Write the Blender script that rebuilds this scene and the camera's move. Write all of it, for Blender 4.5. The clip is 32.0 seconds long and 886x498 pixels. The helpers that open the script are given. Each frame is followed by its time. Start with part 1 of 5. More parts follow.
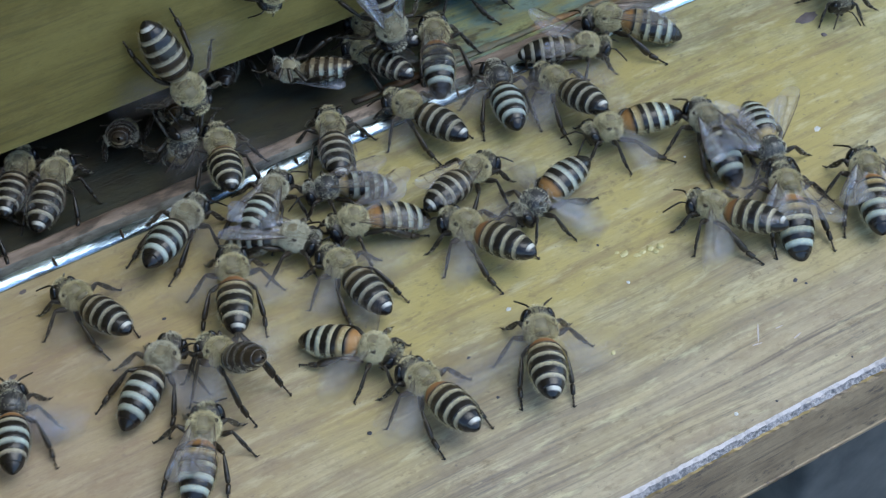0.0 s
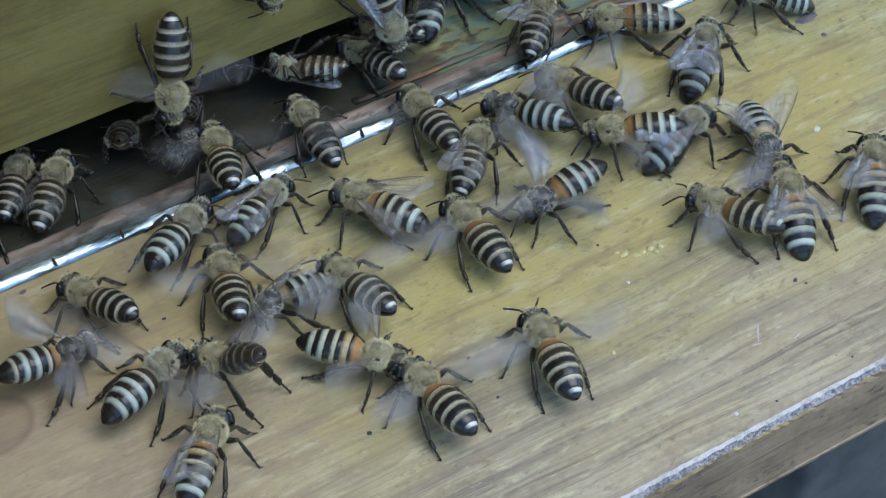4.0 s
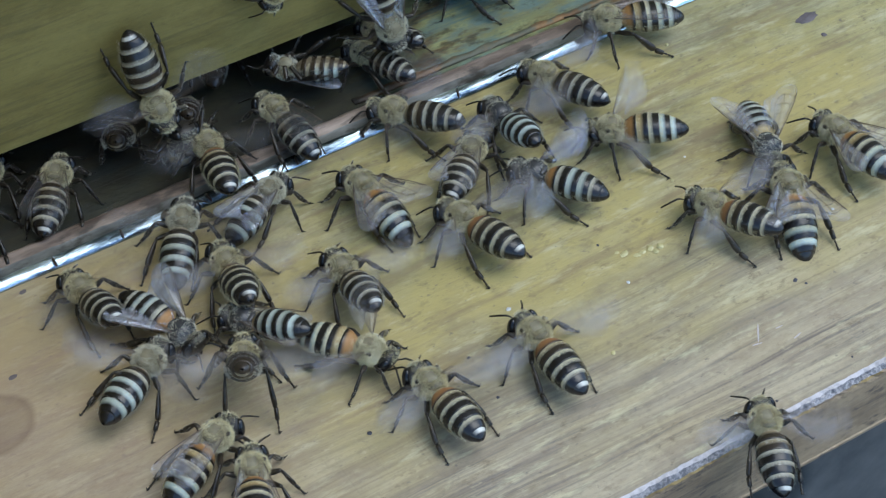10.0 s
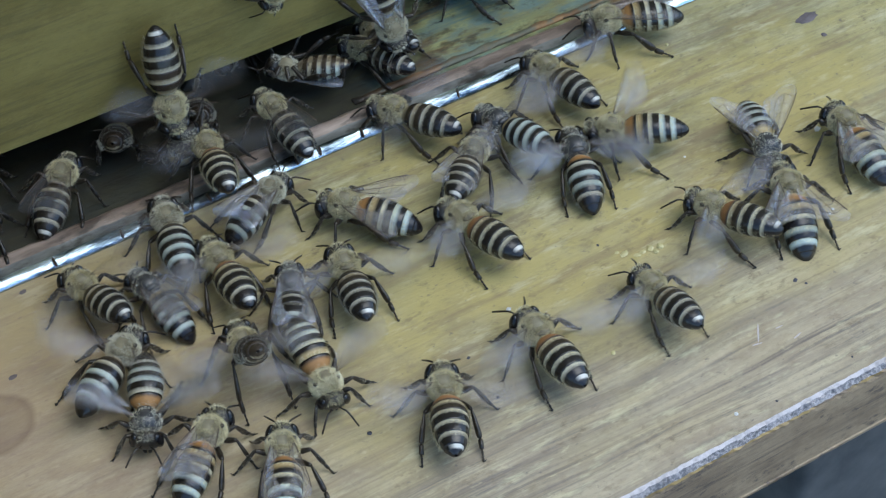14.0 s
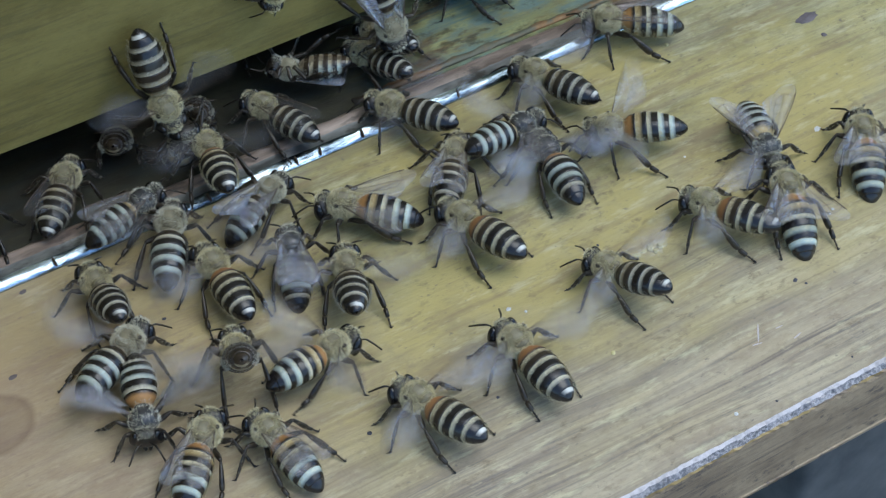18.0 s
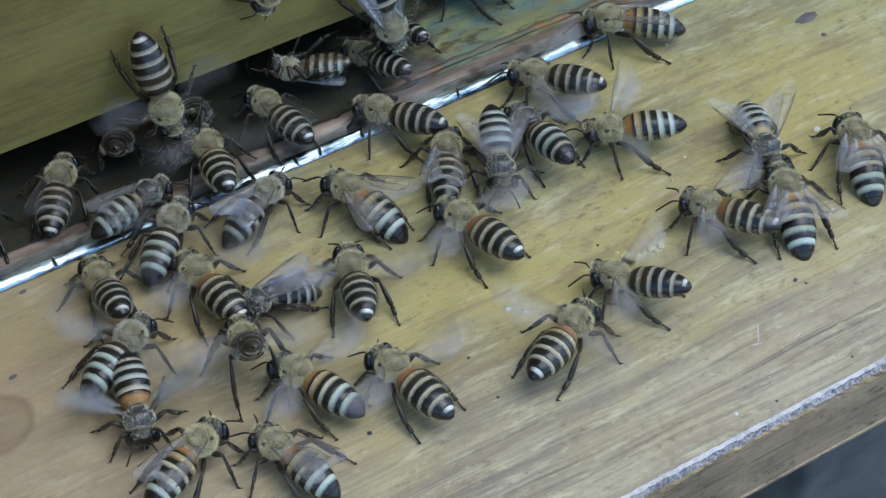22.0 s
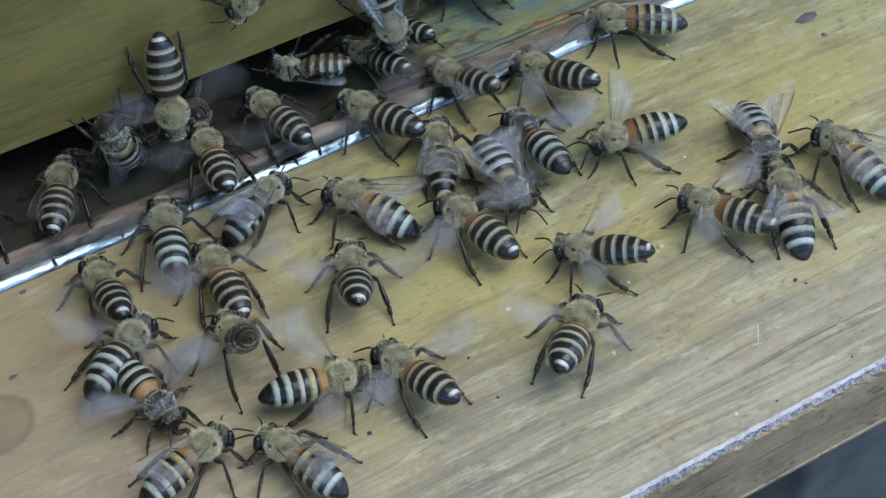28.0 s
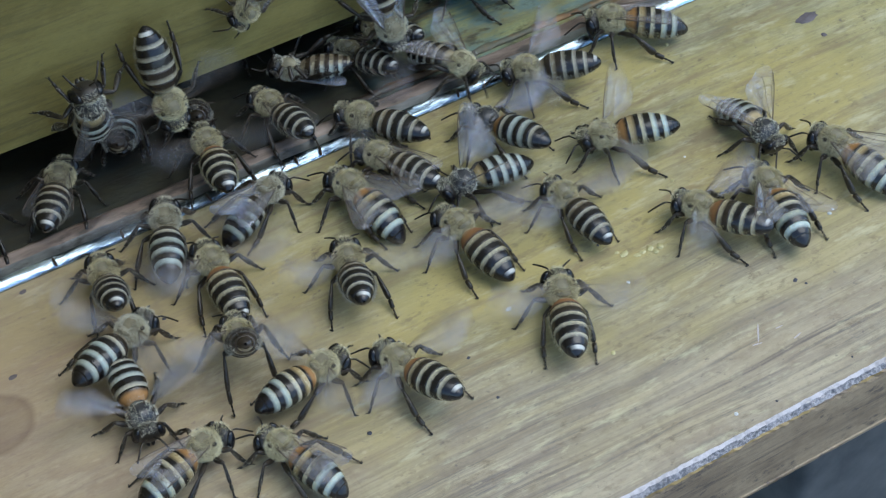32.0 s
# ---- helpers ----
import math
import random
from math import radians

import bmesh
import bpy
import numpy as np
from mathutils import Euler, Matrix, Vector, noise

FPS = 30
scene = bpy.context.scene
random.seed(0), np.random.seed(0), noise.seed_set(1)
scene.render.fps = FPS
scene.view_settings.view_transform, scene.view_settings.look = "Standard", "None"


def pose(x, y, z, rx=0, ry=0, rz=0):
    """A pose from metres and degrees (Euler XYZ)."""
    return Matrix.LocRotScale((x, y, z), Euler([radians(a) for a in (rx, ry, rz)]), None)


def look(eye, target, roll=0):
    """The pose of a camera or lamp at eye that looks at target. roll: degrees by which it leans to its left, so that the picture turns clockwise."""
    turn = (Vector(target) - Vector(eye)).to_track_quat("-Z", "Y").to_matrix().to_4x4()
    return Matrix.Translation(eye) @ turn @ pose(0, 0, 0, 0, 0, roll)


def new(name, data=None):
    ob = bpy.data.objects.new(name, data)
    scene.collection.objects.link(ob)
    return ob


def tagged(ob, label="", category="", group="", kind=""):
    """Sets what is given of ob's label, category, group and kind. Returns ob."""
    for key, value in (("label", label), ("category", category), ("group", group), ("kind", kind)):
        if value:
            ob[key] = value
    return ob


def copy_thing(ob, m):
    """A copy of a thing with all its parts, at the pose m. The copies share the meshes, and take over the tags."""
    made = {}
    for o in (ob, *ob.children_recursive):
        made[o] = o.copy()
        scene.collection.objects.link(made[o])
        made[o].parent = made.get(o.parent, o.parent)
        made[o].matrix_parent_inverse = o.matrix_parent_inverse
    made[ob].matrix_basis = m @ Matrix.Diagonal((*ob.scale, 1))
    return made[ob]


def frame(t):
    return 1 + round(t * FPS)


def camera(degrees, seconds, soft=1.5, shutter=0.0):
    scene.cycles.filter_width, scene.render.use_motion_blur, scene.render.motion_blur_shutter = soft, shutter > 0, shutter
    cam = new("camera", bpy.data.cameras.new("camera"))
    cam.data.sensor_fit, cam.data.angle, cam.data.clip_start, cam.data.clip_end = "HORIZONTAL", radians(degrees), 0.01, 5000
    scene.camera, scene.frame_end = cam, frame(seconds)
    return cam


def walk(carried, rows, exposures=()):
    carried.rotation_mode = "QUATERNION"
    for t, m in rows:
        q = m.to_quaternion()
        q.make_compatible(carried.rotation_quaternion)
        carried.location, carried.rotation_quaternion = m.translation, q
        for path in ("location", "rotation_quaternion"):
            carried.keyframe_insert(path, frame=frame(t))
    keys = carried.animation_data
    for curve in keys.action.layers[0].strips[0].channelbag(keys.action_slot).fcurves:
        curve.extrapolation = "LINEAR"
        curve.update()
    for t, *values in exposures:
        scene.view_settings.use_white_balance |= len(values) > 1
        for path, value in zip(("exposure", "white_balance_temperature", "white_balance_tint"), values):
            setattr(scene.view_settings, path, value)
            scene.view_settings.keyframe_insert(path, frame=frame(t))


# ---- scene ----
cam = camera(27.0, 32.0, soft=1.3, shutter=0.5)
EYE = (-0.08985, -0.14491, 0.18284)
walk(cam, [(0, look(EYE, (0, 0, 0))), (32, look(EYE, (0, 0, 0)))], exposures=[(0, 0.82, 5880, 3), (32, 0.82, 5880, 3)])

# ---- light: open shade under a bright sky ----
world = bpy.data.worlds.new("sky")
scene.world = world
world.use_nodes = True
wn = world.node_tree
sky = wn.nodes.new("ShaderNodeTexSky")
sky.sky_type, sky.sun_disc = "NISHITA", False
sky.sun_elevation, sky.sun_rotation = radians(67), radians(108)
wn.links.new(sky.outputs[0], wn.nodes["Background"].inputs[0])
wn.nodes["Background"].inputs[1].default_value = 0.15
sun = new("sun", bpy.data.lights.new("sun", "SUN"))
sun.data.energy, sun.data.angle, sun.data.color = 1.1, radians(60), (1.0, 0.95, 0.86)
sun.matrix_world = look((0.75, -0.25, 1.9), (0, 0, 0))

MM = 0.001


# ---- materials ----
def material(name, rough=0.5, metal=0.0):
    m = bpy.data.materials.new(name)
    m.use_nodes = True
    b = m.node_tree.nodes["Principled BSDF"]
    b.inputs["Roughness"].default_value, b.inputs["Metallic"].default_value = rough, metal
    return m, m.node_tree, b


def noise_of(nt, coords, scale, size, detail=6.0, rough=0.6):
    mp = nt.nodes.new("ShaderNodeMapping")
    mp.inputs["Scale"].default_value = scale
    nt.links.new(coords, mp.inputs[0])
    n = nt.nodes.new("ShaderNodeTexNoise")
    n.inputs["Scale"].default_value, n.inputs["Detail"].default_value, n.inputs["Roughness"].default_value = size, detail, rough
    nt.links.new(mp.outputs[0], n.inputs["Vector"])
    return n.outputs["Fac"]


def ramp_of(nt, fac, stops):
    r = nt.nodes.new("ShaderNodeValToRGB")
    while len(r.color_ramp.elements) < len(stops):
        r.color_ramp.elements.new(0.5)
    for e, (p, c) in zip(r.color_ramp.elements, stops):
        e.position, e.color = p, (*c, 1) if len(c) == 3 else c
    nt.links.new(fac, r.inputs[0])
    return r.outputs[0]


def blend(nt, fac, a, b, kind="MIX"):
    x = nt.nodes.new("ShaderNodeMix")
    x.data_type, x.blend_type = "RGBA", kind
    for sock, v in ((x.inputs["Factor"], fac), (x.inputs["A"], a), (x.inputs["B"], b)):
        if hasattr(v, "is_linked"):
            nt.links.new(v, sock)
        elif isinstance(v, (int, float)):
            sock.default_value = v
        else:
            sock.default_value = (*v, 1)
    return x.outputs["Result"]


def sums(nt, op, a, b=0.0):
    x = nt.nodes.new("ShaderNodeMath")
    x.operation = op
    for sock, v in ((x.inputs[0], a), (x.inputs[1], b)):
        if hasattr(v, "is_linked"):
            nt.links.new(v, sock)
        else:
            sock.default_value = v
    return x.outputs[0]


def bump(nt, bsdf, height, strength, distance):
    b = nt.nodes.new("ShaderNodeBump")
    b.inputs["Strength"].default_value, b.inputs["Distance"].default_value = strength, distance
    nt.links.new(height, b.inputs["Height"])
    nt.links.new(b.outputs[0], bsdf.inputs["Normal"])


def object_coords(nt):
    return nt.nodes.new("ShaderNodeTexCoord").outputs["Object"]


def wood(name, light, mid, dark, streak, rough, streaks, knot=None, crisp=1.0):
    """Planed softwood, its grain along x."""
    m, nt, b = material(name, rough)
    co = object_coords(nt)
    warp = nt.nodes.new("ShaderNodeVectorMath")
    warp.operation = "ADD"
    wob = noise_of(nt, co, (14, 30, 30), 1.0, 2)
    wv = nt.nodes.new("ShaderNodeCombineXYZ")
    nt.links.new(sums(nt, "MULTIPLY", sums(nt, "SUBTRACT", wob, 0.5), 0.006), wv.inputs[1])
    nt.links.new(co, warp.inputs[0])
    nt.links.new(wv.outputs[0], warp.inputs[1])
    co2 = warp.outputs[0]
    broad = noise_of(nt, co2, (9, 150, 150), 1.0, 3)
    fine = noise_of(nt, co2, (60, 1500, 1500), 1.0, 5, 0.7)
    blot = noise_of(nt, co, (40, 60, 60), 1.0, 4)
    col = ramp_of(nt, broad, [(0.3, dark), (0.5, mid), (0.7, light)])
    col = blend(nt, ramp_of(nt, blot, [(0.42, (0, 0, 0)), (0.68, (0.55, 0.55, 0.55))]), col, light)
    patch = noise_of(nt, co, (45, 110, 110), 1.0, 6, 0.7)
    col = blend(nt, ramp_of(nt, patch, [(0.40, (crisp,) * 3), (0.54, (0, 0, 0))]), col, dark)
    col = blend(nt, ramp_of(nt, noise_of(nt, co, (80, 190, 190), 1.3, 6, 0.72), [(0.47, (0, 0, 0)), (0.62, (0.95 * crisp,) * 3)]), col, light)
    line = ramp_of(nt, fine, [(0.46, (0, 0, 0)), (0.62, (1, 1, 1))])
    line = sums(nt, "MULTIPLY", line, ramp_of(nt, noise_of(nt, co2, (11, 190, 190), 1.7, 3), [(0.42, (0.12,) * 3), (0.58, (1, 1, 1))]))
    if streaks:
        sep = nt.nodes.new("ShaderNodeSeparateXYZ")
        nt.links.new(co, sep.inputs[0])
        worn = nt.nodes.new("ShaderNodeMapRange")
        worn.inputs["From Min"].default_value, worn.inputs["From Max"].default_value = 0.004, -0.036
        worn.inputs["To Min"].default_value, worn.inputs["To Max"].default_value = 0.48, 1.0
        nt.links.new(sep.outputs[1], worn.inputs[0])
        line = sums(nt, "MULTIPLY", line, worn.outputs[0])
        col = blend(nt, sums(nt, "MULTIPLY", sums(nt, "SUBTRACT", worn.outputs[0], 0.3), 0.9), col, (0.48, 0.37, 0.30))
        # grey late-wood streaks in groups, with clean yellow wood between them
        group = ramp_of(nt, noise_of(nt, co2, (5, 170, 170), 1.0, 3, 0.5), [(0.38, (0.25,) * 3), (0.56, (1, 1, 1))])
        bands = ramp_of(nt, noise_of(nt, co2, (7, 420, 420), 1.0, 5, 0.65), [(0.43, (0, 0, 0)), (0.60, (0.85,) * 3)])
        col = blend(nt, sums(nt, "MULTIPLY", sums(nt, "MULTIPLY", bands, group), worn.outputs[0]), col, (0.215, 0.18, 0.155))
        hairline = ramp_of(nt, noise_of(nt, co2, (16, 1100, 1100), 1.0, 4, 0.6), [(0.55, (0, 0, 0)), (0.66, (0.75,) * 3)])
        col = blend(nt, sums(nt, "MULTIPLY", sums(nt, "MULTIPLY", hairline, group), worn.outputs[0]), col, (0.15, 0.125, 0.105))
    col = blend(nt, sums(nt, "MULTIPLY", line, 0.6 * crisp), col, streak)
    grit = noise_of(nt, co, (900, 2600, 2600), 1.0, 3)
    col = blend(nt, ramp_of(nt, grit, [(0.56, (0, 0, 0)), (0.80, (0.4, 0.4, 0.4))]), col, streak)
    if streaks:
        tan = ramp_of(nt, noise_of(nt, co, (26, 44, 44), 1.0, 5, 0.62), [(0.42, (0, 0, 0)), (0.58, (0.8,) * 3)])
        clean = nt.nodes.new("ShaderNodeMapRange")
        clean.inputs["From Min"].default_value, clean.inputs["From Max"].default_value = -0.045, -0.012
        nt.links.new(sep.outputs[1], clean.inputs[0])
        col = blend(nt, sums(nt, "MULTIPLY", tan, clean.outputs[0]), col, (0.52, 0.425, 0.15))
        dirt = ramp_of(nt, noise_of(nt, co, (1, 1.6, 1), 230, 5, 0.7), [(0.56, (0, 0, 0)), (0.70, (0.55,) * 3)])
        col = blend(nt, dirt, col, (0.27, 0.22, 0.14))
        # brown smears along the grain, and finer dark freckles in them
        smear = ramp_of(nt, noise_of(nt, co2, (32, 330, 330), 1.0, 6, 0.72), [(0.50, (0, 0, 0)), (0.64, (0.72,) * 3)])
        col = blend(nt, sums(nt, "MULTIPLY", smear, clean.outputs[0]), col, (0.30, 0.225, 0.125))
        spots = sums(nt, "MULTIPLY", ramp_of(nt, noise_of(nt, co, (0.55, 1, 1), 800, 4, 0.7), [(0.54, (0, 0, 0)), (0.66, (0.75,) * 3)]),
                     ramp_of(nt, noise_of(nt, co, (0.7, 1, 1), 95, 3, 0.6), [(0.44, (0.1,) * 3), (0.62, (1, 1, 1))]))
        col = blend(nt, spots, col, (0.20, 0.155, 0.095))
        pale = ramp_of(nt, noise_of(nt, co2, (45, 200, 200), 1.9, 5, 0.68), [(0.56, (0, 0, 0)), (0.68, (0.62,) * 3)])
        col = blend(nt, pale, col, (0.68, 0.635, 0.40))
        fleck = ramp_of(nt, noise_of(nt, co, (0.7, 1, 1), 1100, 3, 0.6), [(0.64, (0, 0, 0)), (0.72, (0.6,) * 3)])
        col = blend(nt, fleck, col, (0.16, 0.135, 0.12))
        scuff = ramp_of(nt, noise_of(nt, co, (0.5, 1.4, 1), 520, 4, 0.7), [(0.60, (0, 0, 0)), (0.74, (0.6,) * 3)])
        col = blend(nt, scuff, col, (0.65, 0.58, 0.36))
    if knot:
        d = nt.nodes.new("ShaderNodeVectorMath")
        d.operation = "DISTANCE"
        nt.links.new(co2, d.inputs[0])
        d.inputs[1].default_value = knot
        kn = sums(nt, "ADD", d.outputs["Value"], sums(nt, "MULTIPLY", sums(nt, "SUBTRACT", blot, 0.5), 0.003))
        halo = ramp_of(nt, sums(nt, "MULTIPLY", kn, 17.0), [(0.1, (0.6,) * 3), (0.95, (0, 0, 0))])
        col = blend(nt, halo, col, (0.45, 0.32, 0.25))
        col = blend(nt, ramp_of(nt, sums(nt, "MULTIPLY", kn, 100.0), [(0.40, (0.35,) * 3), (0.50, (0.55,) * 3), (0.58, (0, 0, 0))]), col, (0.19, 0.12, 0.085))
    nt.links.new(col, b.inputs["Base Color"])
    bump(nt, b, sums(nt, "ADD", fine, sums(nt, "MULTIPLY", grit, 0.7)), 0.4, 0.0002)
    return m


def shade_painted(m, dark, at, span):
    """Entrance shade put into the colour, fading along x."""
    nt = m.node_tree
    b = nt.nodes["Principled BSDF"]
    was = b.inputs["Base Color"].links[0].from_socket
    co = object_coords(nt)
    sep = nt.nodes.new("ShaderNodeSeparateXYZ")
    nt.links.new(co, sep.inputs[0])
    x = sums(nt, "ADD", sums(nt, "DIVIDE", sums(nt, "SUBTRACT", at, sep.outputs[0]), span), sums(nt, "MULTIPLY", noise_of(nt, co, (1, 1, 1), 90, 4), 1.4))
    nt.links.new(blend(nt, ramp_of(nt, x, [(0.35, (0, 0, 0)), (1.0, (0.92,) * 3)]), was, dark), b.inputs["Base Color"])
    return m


def blotched(m, colour, size, lo, hi, most):
    """Blots of dirt of another colour."""
    nt = m.node_tree
    b = nt.nodes["Principled BSDF"]
    was = b.inputs["Base Color"].links[0].from_socket
    blot = ramp_of(nt, noise_of(nt, object_coords(nt), (0.5, 1, 1), size, 5, 0.65), [(lo, (0, 0, 0)), (hi, (most,) * 3)])
    nt.links.new(blend(nt, blot, was, colour), b.inputs["Base Color"])
    return m


def speckled(name, a, b_, size, rough, metal=0.0, strength=0.2, depth=0.0002, lo=0.35, hi=0.65, run=1.0):
    m, nt, b = material(name, rough, metal)
    co = object_coords(nt)
    n = noise_of(nt, co, (run, 1, 1), size, 5)
    big = noise_of(nt, co, (run, 1, 1), size * 0.17, 3)
    mixed = sums(nt, "ADD", sums(nt, "MULTIPLY", n, 0.6), sums(nt, "MULTIPLY", big, 0.4))
    nt.links.new(ramp_of(nt, mixed, [(lo, a), (hi, b_)]), b.inputs["Base Color"])
    bump(nt, b, n, strength, depth)
    return m


BOARD_WOOD = wood("board_wood", (0.59, 0.56, 0.30), (0.455, 0.425, 0.17), (0.30, 0.27, 0.09), (0.12, 0.115, 0.11), 0.5, True, (-0.0630, 0.0040, 0.0))
WALL_WOOD = wood("wall_wood", (0.31, 0.26, 0.09), (0.26, 0.215, 0.07), (0.205, 0.165, 0.052), (0.11, 0.095, 0.045), 0.42, False, crisp=0.75)
FLOOR_WOOD = wood("floor_wood", (0.36, 0.36, 0.155), (0.24, 0.25, 0.11), (0.19, 0.115, 0.05), (0.09, 0.16, 0.155), 0.34, False, crisp=1.2)
blotched(FLOOR_WOOD, (0.15, 0.24, 0.235), 170, 0.48, 0.60, 0.7)
blotched(FLOOR_WOOD, (0.05, 0.035, 0.02), 420, 0.54, 0.64, 0.7)
# shade at the left of the entrance, put into the floor's colour
shade_painted(FLOOR_WOOD, (0.020, 0.0175, 0.014), 0.014, 0.022)
LIP_WOOD = wood("rusty_lip_wood", (0.40, 0.24, 0.10), (0.29, 0.15, 0.06), (0.12, 0.07, 0.04), (0.05, 0.04, 0.03), 0.6, False)
blotched(LIP_WOOD, (0.13, 0.15, 0.11), 240, 0.47, 0.56, 0.85)
# the same coloured-in shade on the lip
shade_painted(LIP_WOOD, (0.02, 0.016, 0.013), 0.010, 0.022)
FACE_WOOD = wood("board_front_wood", (0.48, 0.35, 0.22), (0.395, 0.285, 0.18), (0.27, 0.19, 0.12), (0.09, 0.075, 0.07), 0.6, False)
WORN_EDGE = speckled("worn_edge", (0.20, 0.19, 0.195), (0.50, 0.455, 0.455), 2000, 0.7, strength=0.8, depth=0.0006, lo=0.42, hi=0.56)
PALE_EDGE = speckled("pale_edge", (0.36, 0.32, 0.30), (0.62, 0.56, 0.55), 900, 0.7, strength=0.5, depth=0.0003, lo=0.36, hi=0.52)
# blue of the mirrored sky is put into the fold's metal colour
METAL = speckled("aluminium_fold", (0.10, 0.14, 0.18), (0.64, 0.78, 0.92), 560, 0.24, 1.0, 0.6, 0.0005, lo=0.42, hi=0.58, run=0.22)
DULL = speckled("dull_metal", (0.09, 0.095, 0.10), (0.42, 0.43, 0.43), 420, 0.36, 0.8, 0.4, 0.0003, run=0.3)
BARE = speckled("bare_wood_edge", (0.12, 0.085, 0.065), (0.58, 0.46, 0.38), 420, 0.42, 0.0, 0.4, 0.0004, lo=0.38, hi=0.64, run=0.2)
RUST = speckled("rusty_edge", (0.10, 0.055, 0.03), (0.40, 0.20, 0.08), 300, 0.6, 0.0, 0.4, 0.0004, run=0.3)
blotched(BARE, (0.05, 0.045, 0.04), 300, 0.52, 0.62, 0.75)
blotched(DULL, (0.06, 0.05, 0.04), 300, 0.54, 0.64, 0.7)
VARNISH = speckled("amber_varnish_edge", (0.24, 0.16, 0.07), (0.50, 0.35, 0.14), 500, 0.4, run=0.3)
blotched(VARNISH, (0.27, 0.20, 0.14), 350, 0.46, 0.54, 0.9)
blotched(FACE_WOOD, (0.12, 0.095, 0.08), 600, 0.58, 0.66, 0.8)
STAINED = speckled("stained_metal", (0.16, 0.115, 0.09), (0.55, 0.52, 0.50), 330, 0.33, 0.5, 0.3, 0.0003)
PROPOLIS = speckled("propolis", (0.03, 0.02, 0.012), (0.09, 0.05, 0.03), 900, 0.35)
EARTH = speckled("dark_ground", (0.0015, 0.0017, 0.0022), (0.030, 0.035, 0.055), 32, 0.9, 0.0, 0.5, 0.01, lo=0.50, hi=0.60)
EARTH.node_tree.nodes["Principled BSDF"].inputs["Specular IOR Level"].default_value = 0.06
STONE = speckled("stand_stone", (0.1, 0.1, 0.1), (0.22, 0.21, 0.2), 60, 0.9)


def band_material(name, pale, dark, start, stop, gland=None, gloss=0.24):
    """One plate of the abdomen: a band of pale hairs on dark shiny horn."""
    m, nt, b = material(name, gloss)
    uv = nt.nodes.new("ShaderNodeUVMap")
    uv.uv_map = "plate"
    sep = nt.nodes.new("ShaderNodeSeparateXYZ")
    nt.links.new(uv.outputs[0], sep.inputs[0])
    co = object_coords(nt)
    n = noise_of(nt, co, (1, 1, 1), 2600, 4)
    big = noise_of(nt, co, (1, 1, 1), 500, 2)
    u = sums(nt, "ADD", sep.outputs[0], sums(nt, "MULTIPLY", sums(nt, "SUBTRACT", n, 0.5), 0.22))
    u = sums(nt, "ADD", u, sums(nt, "MULTIPLY", sums(nt, "SUBTRACT", big, 0.5), 0.10))
    mask = ramp_of(nt, u, [(start, (0, 0, 0)), (start + 0.08, (1.0,) * 3), (stop - 0.06, (0.92,) * 3), (stop + 0.19, (0, 0, 0))])
    who = nt.nodes.new("ShaderNodeObjectInfo").outputs["Random"]
    tone = blend(nt, n, tuple(0.7 * c for c in pale), tuple(min(1, 1.25 * c) for c in pale))
    tone = blend(nt, 1.0, tone, ramp_of(nt, who, [(0.0, (0.78, 0.76, 0.70)), (0.5, (1.0, 1.0, 1.0)), (1.0, (1.1, 1.12, 1.15))]), "MULTIPLY")
    col = blend(nt, mask, dark, tone)
    # the underside: pale plates with a dark rear rim
    under = ramp_of(nt, sep.outputs[1], [(0.06, (0, 0, 0)), (0.14, (1, 1, 1)), (0.36, (1, 1, 1)), (0.44, (0, 0, 0))])
    col = blend(nt, under, col, ramp_of(nt, u, [(0.42, (0.46, 0.39, 0.25)), (0.60, (0.05, 0.035, 0.022))]))
    if gland:
        # the cream scent gland on the upper side
        top = ramp_of(nt, sep.outputs[1], [(0.60, (0, 0, 0)), (0.74, (1, 1, 1)), (0.86, (1, 1, 1)), (1.0, (0, 0, 0))])
        spot = sums(nt, "MULTIPLY", top, ramp_of(nt, u, [(0.02, (0, 0, 0)), (0.1, (1, 1, 1)), (0.52, (1, 1, 1)), (0.66, (0, 0, 0))]))
        col = blend(nt, spot, col, gland)
    nt.links.new(col, b.inputs["Base Color"])
    b.inputs["Coat Weight"].default_value, b.inputs["Coat Roughness"].default_value = 0.2, 0.22
    nt.links.new(sums(nt, "ADD", sums(nt, "MULTIPLY", mask, 0.45), gloss), b.inputs["Roughness"])
    bump(nt, b, n, 0.35, 0.0001)
    return m


HORN = (0.012, 0.0100, 0.0105)
CREAM = (0.66, 0.61, 0.46)
ASH = (0.56, 0.635, 0.58)
AMBER = (0.42, 0.215, 0.07)
PLATE_ASH = band_material("ash_band", ASH, HORN, 0.10, 0.46)
PLATE_CREAM = band_material("cream_band", CREAM, HORN, 0.08, 0.36)
PLATE_THIN = band_material("thin_cream_band", (0.56, 0.51, 0.38), HORN, 0.08, 0.32)
PLATE_BROWN = band_material("brown_plate", (0.44, 0.36, 0.22), (0.034, 0.025, 0.018), 0.08, 0.38)
PLATE_AMBER = band_material("amber_plate", AMBER, HORN, 0.02, 0.70)
PLATE_HONEY = band_material("honey_plate", (0.50, 0.37, 0.17), HORN, 0.05, 0.50)
PLATE_RUST = band_material("rust_plate", (0.36, 0.175, 0.065), HORN, 0.02, 0.80)
PLATE_PLAIN = band_material("plain_brown_plate", (0.06, 0.045, 0.032), (0.036, 0.026, 0.019), 0.02, 0.10)
PLATE_TIP = band_material("black_tip", (0.12, 0.11, 0.09), HORN, 0.02, 0.10)
PLATE_GLAND = band_material("gland_tip", (0.12, 0.11, 0.09), HORN, 0.0, 0.02, (0.64, 0.63, 0.57))
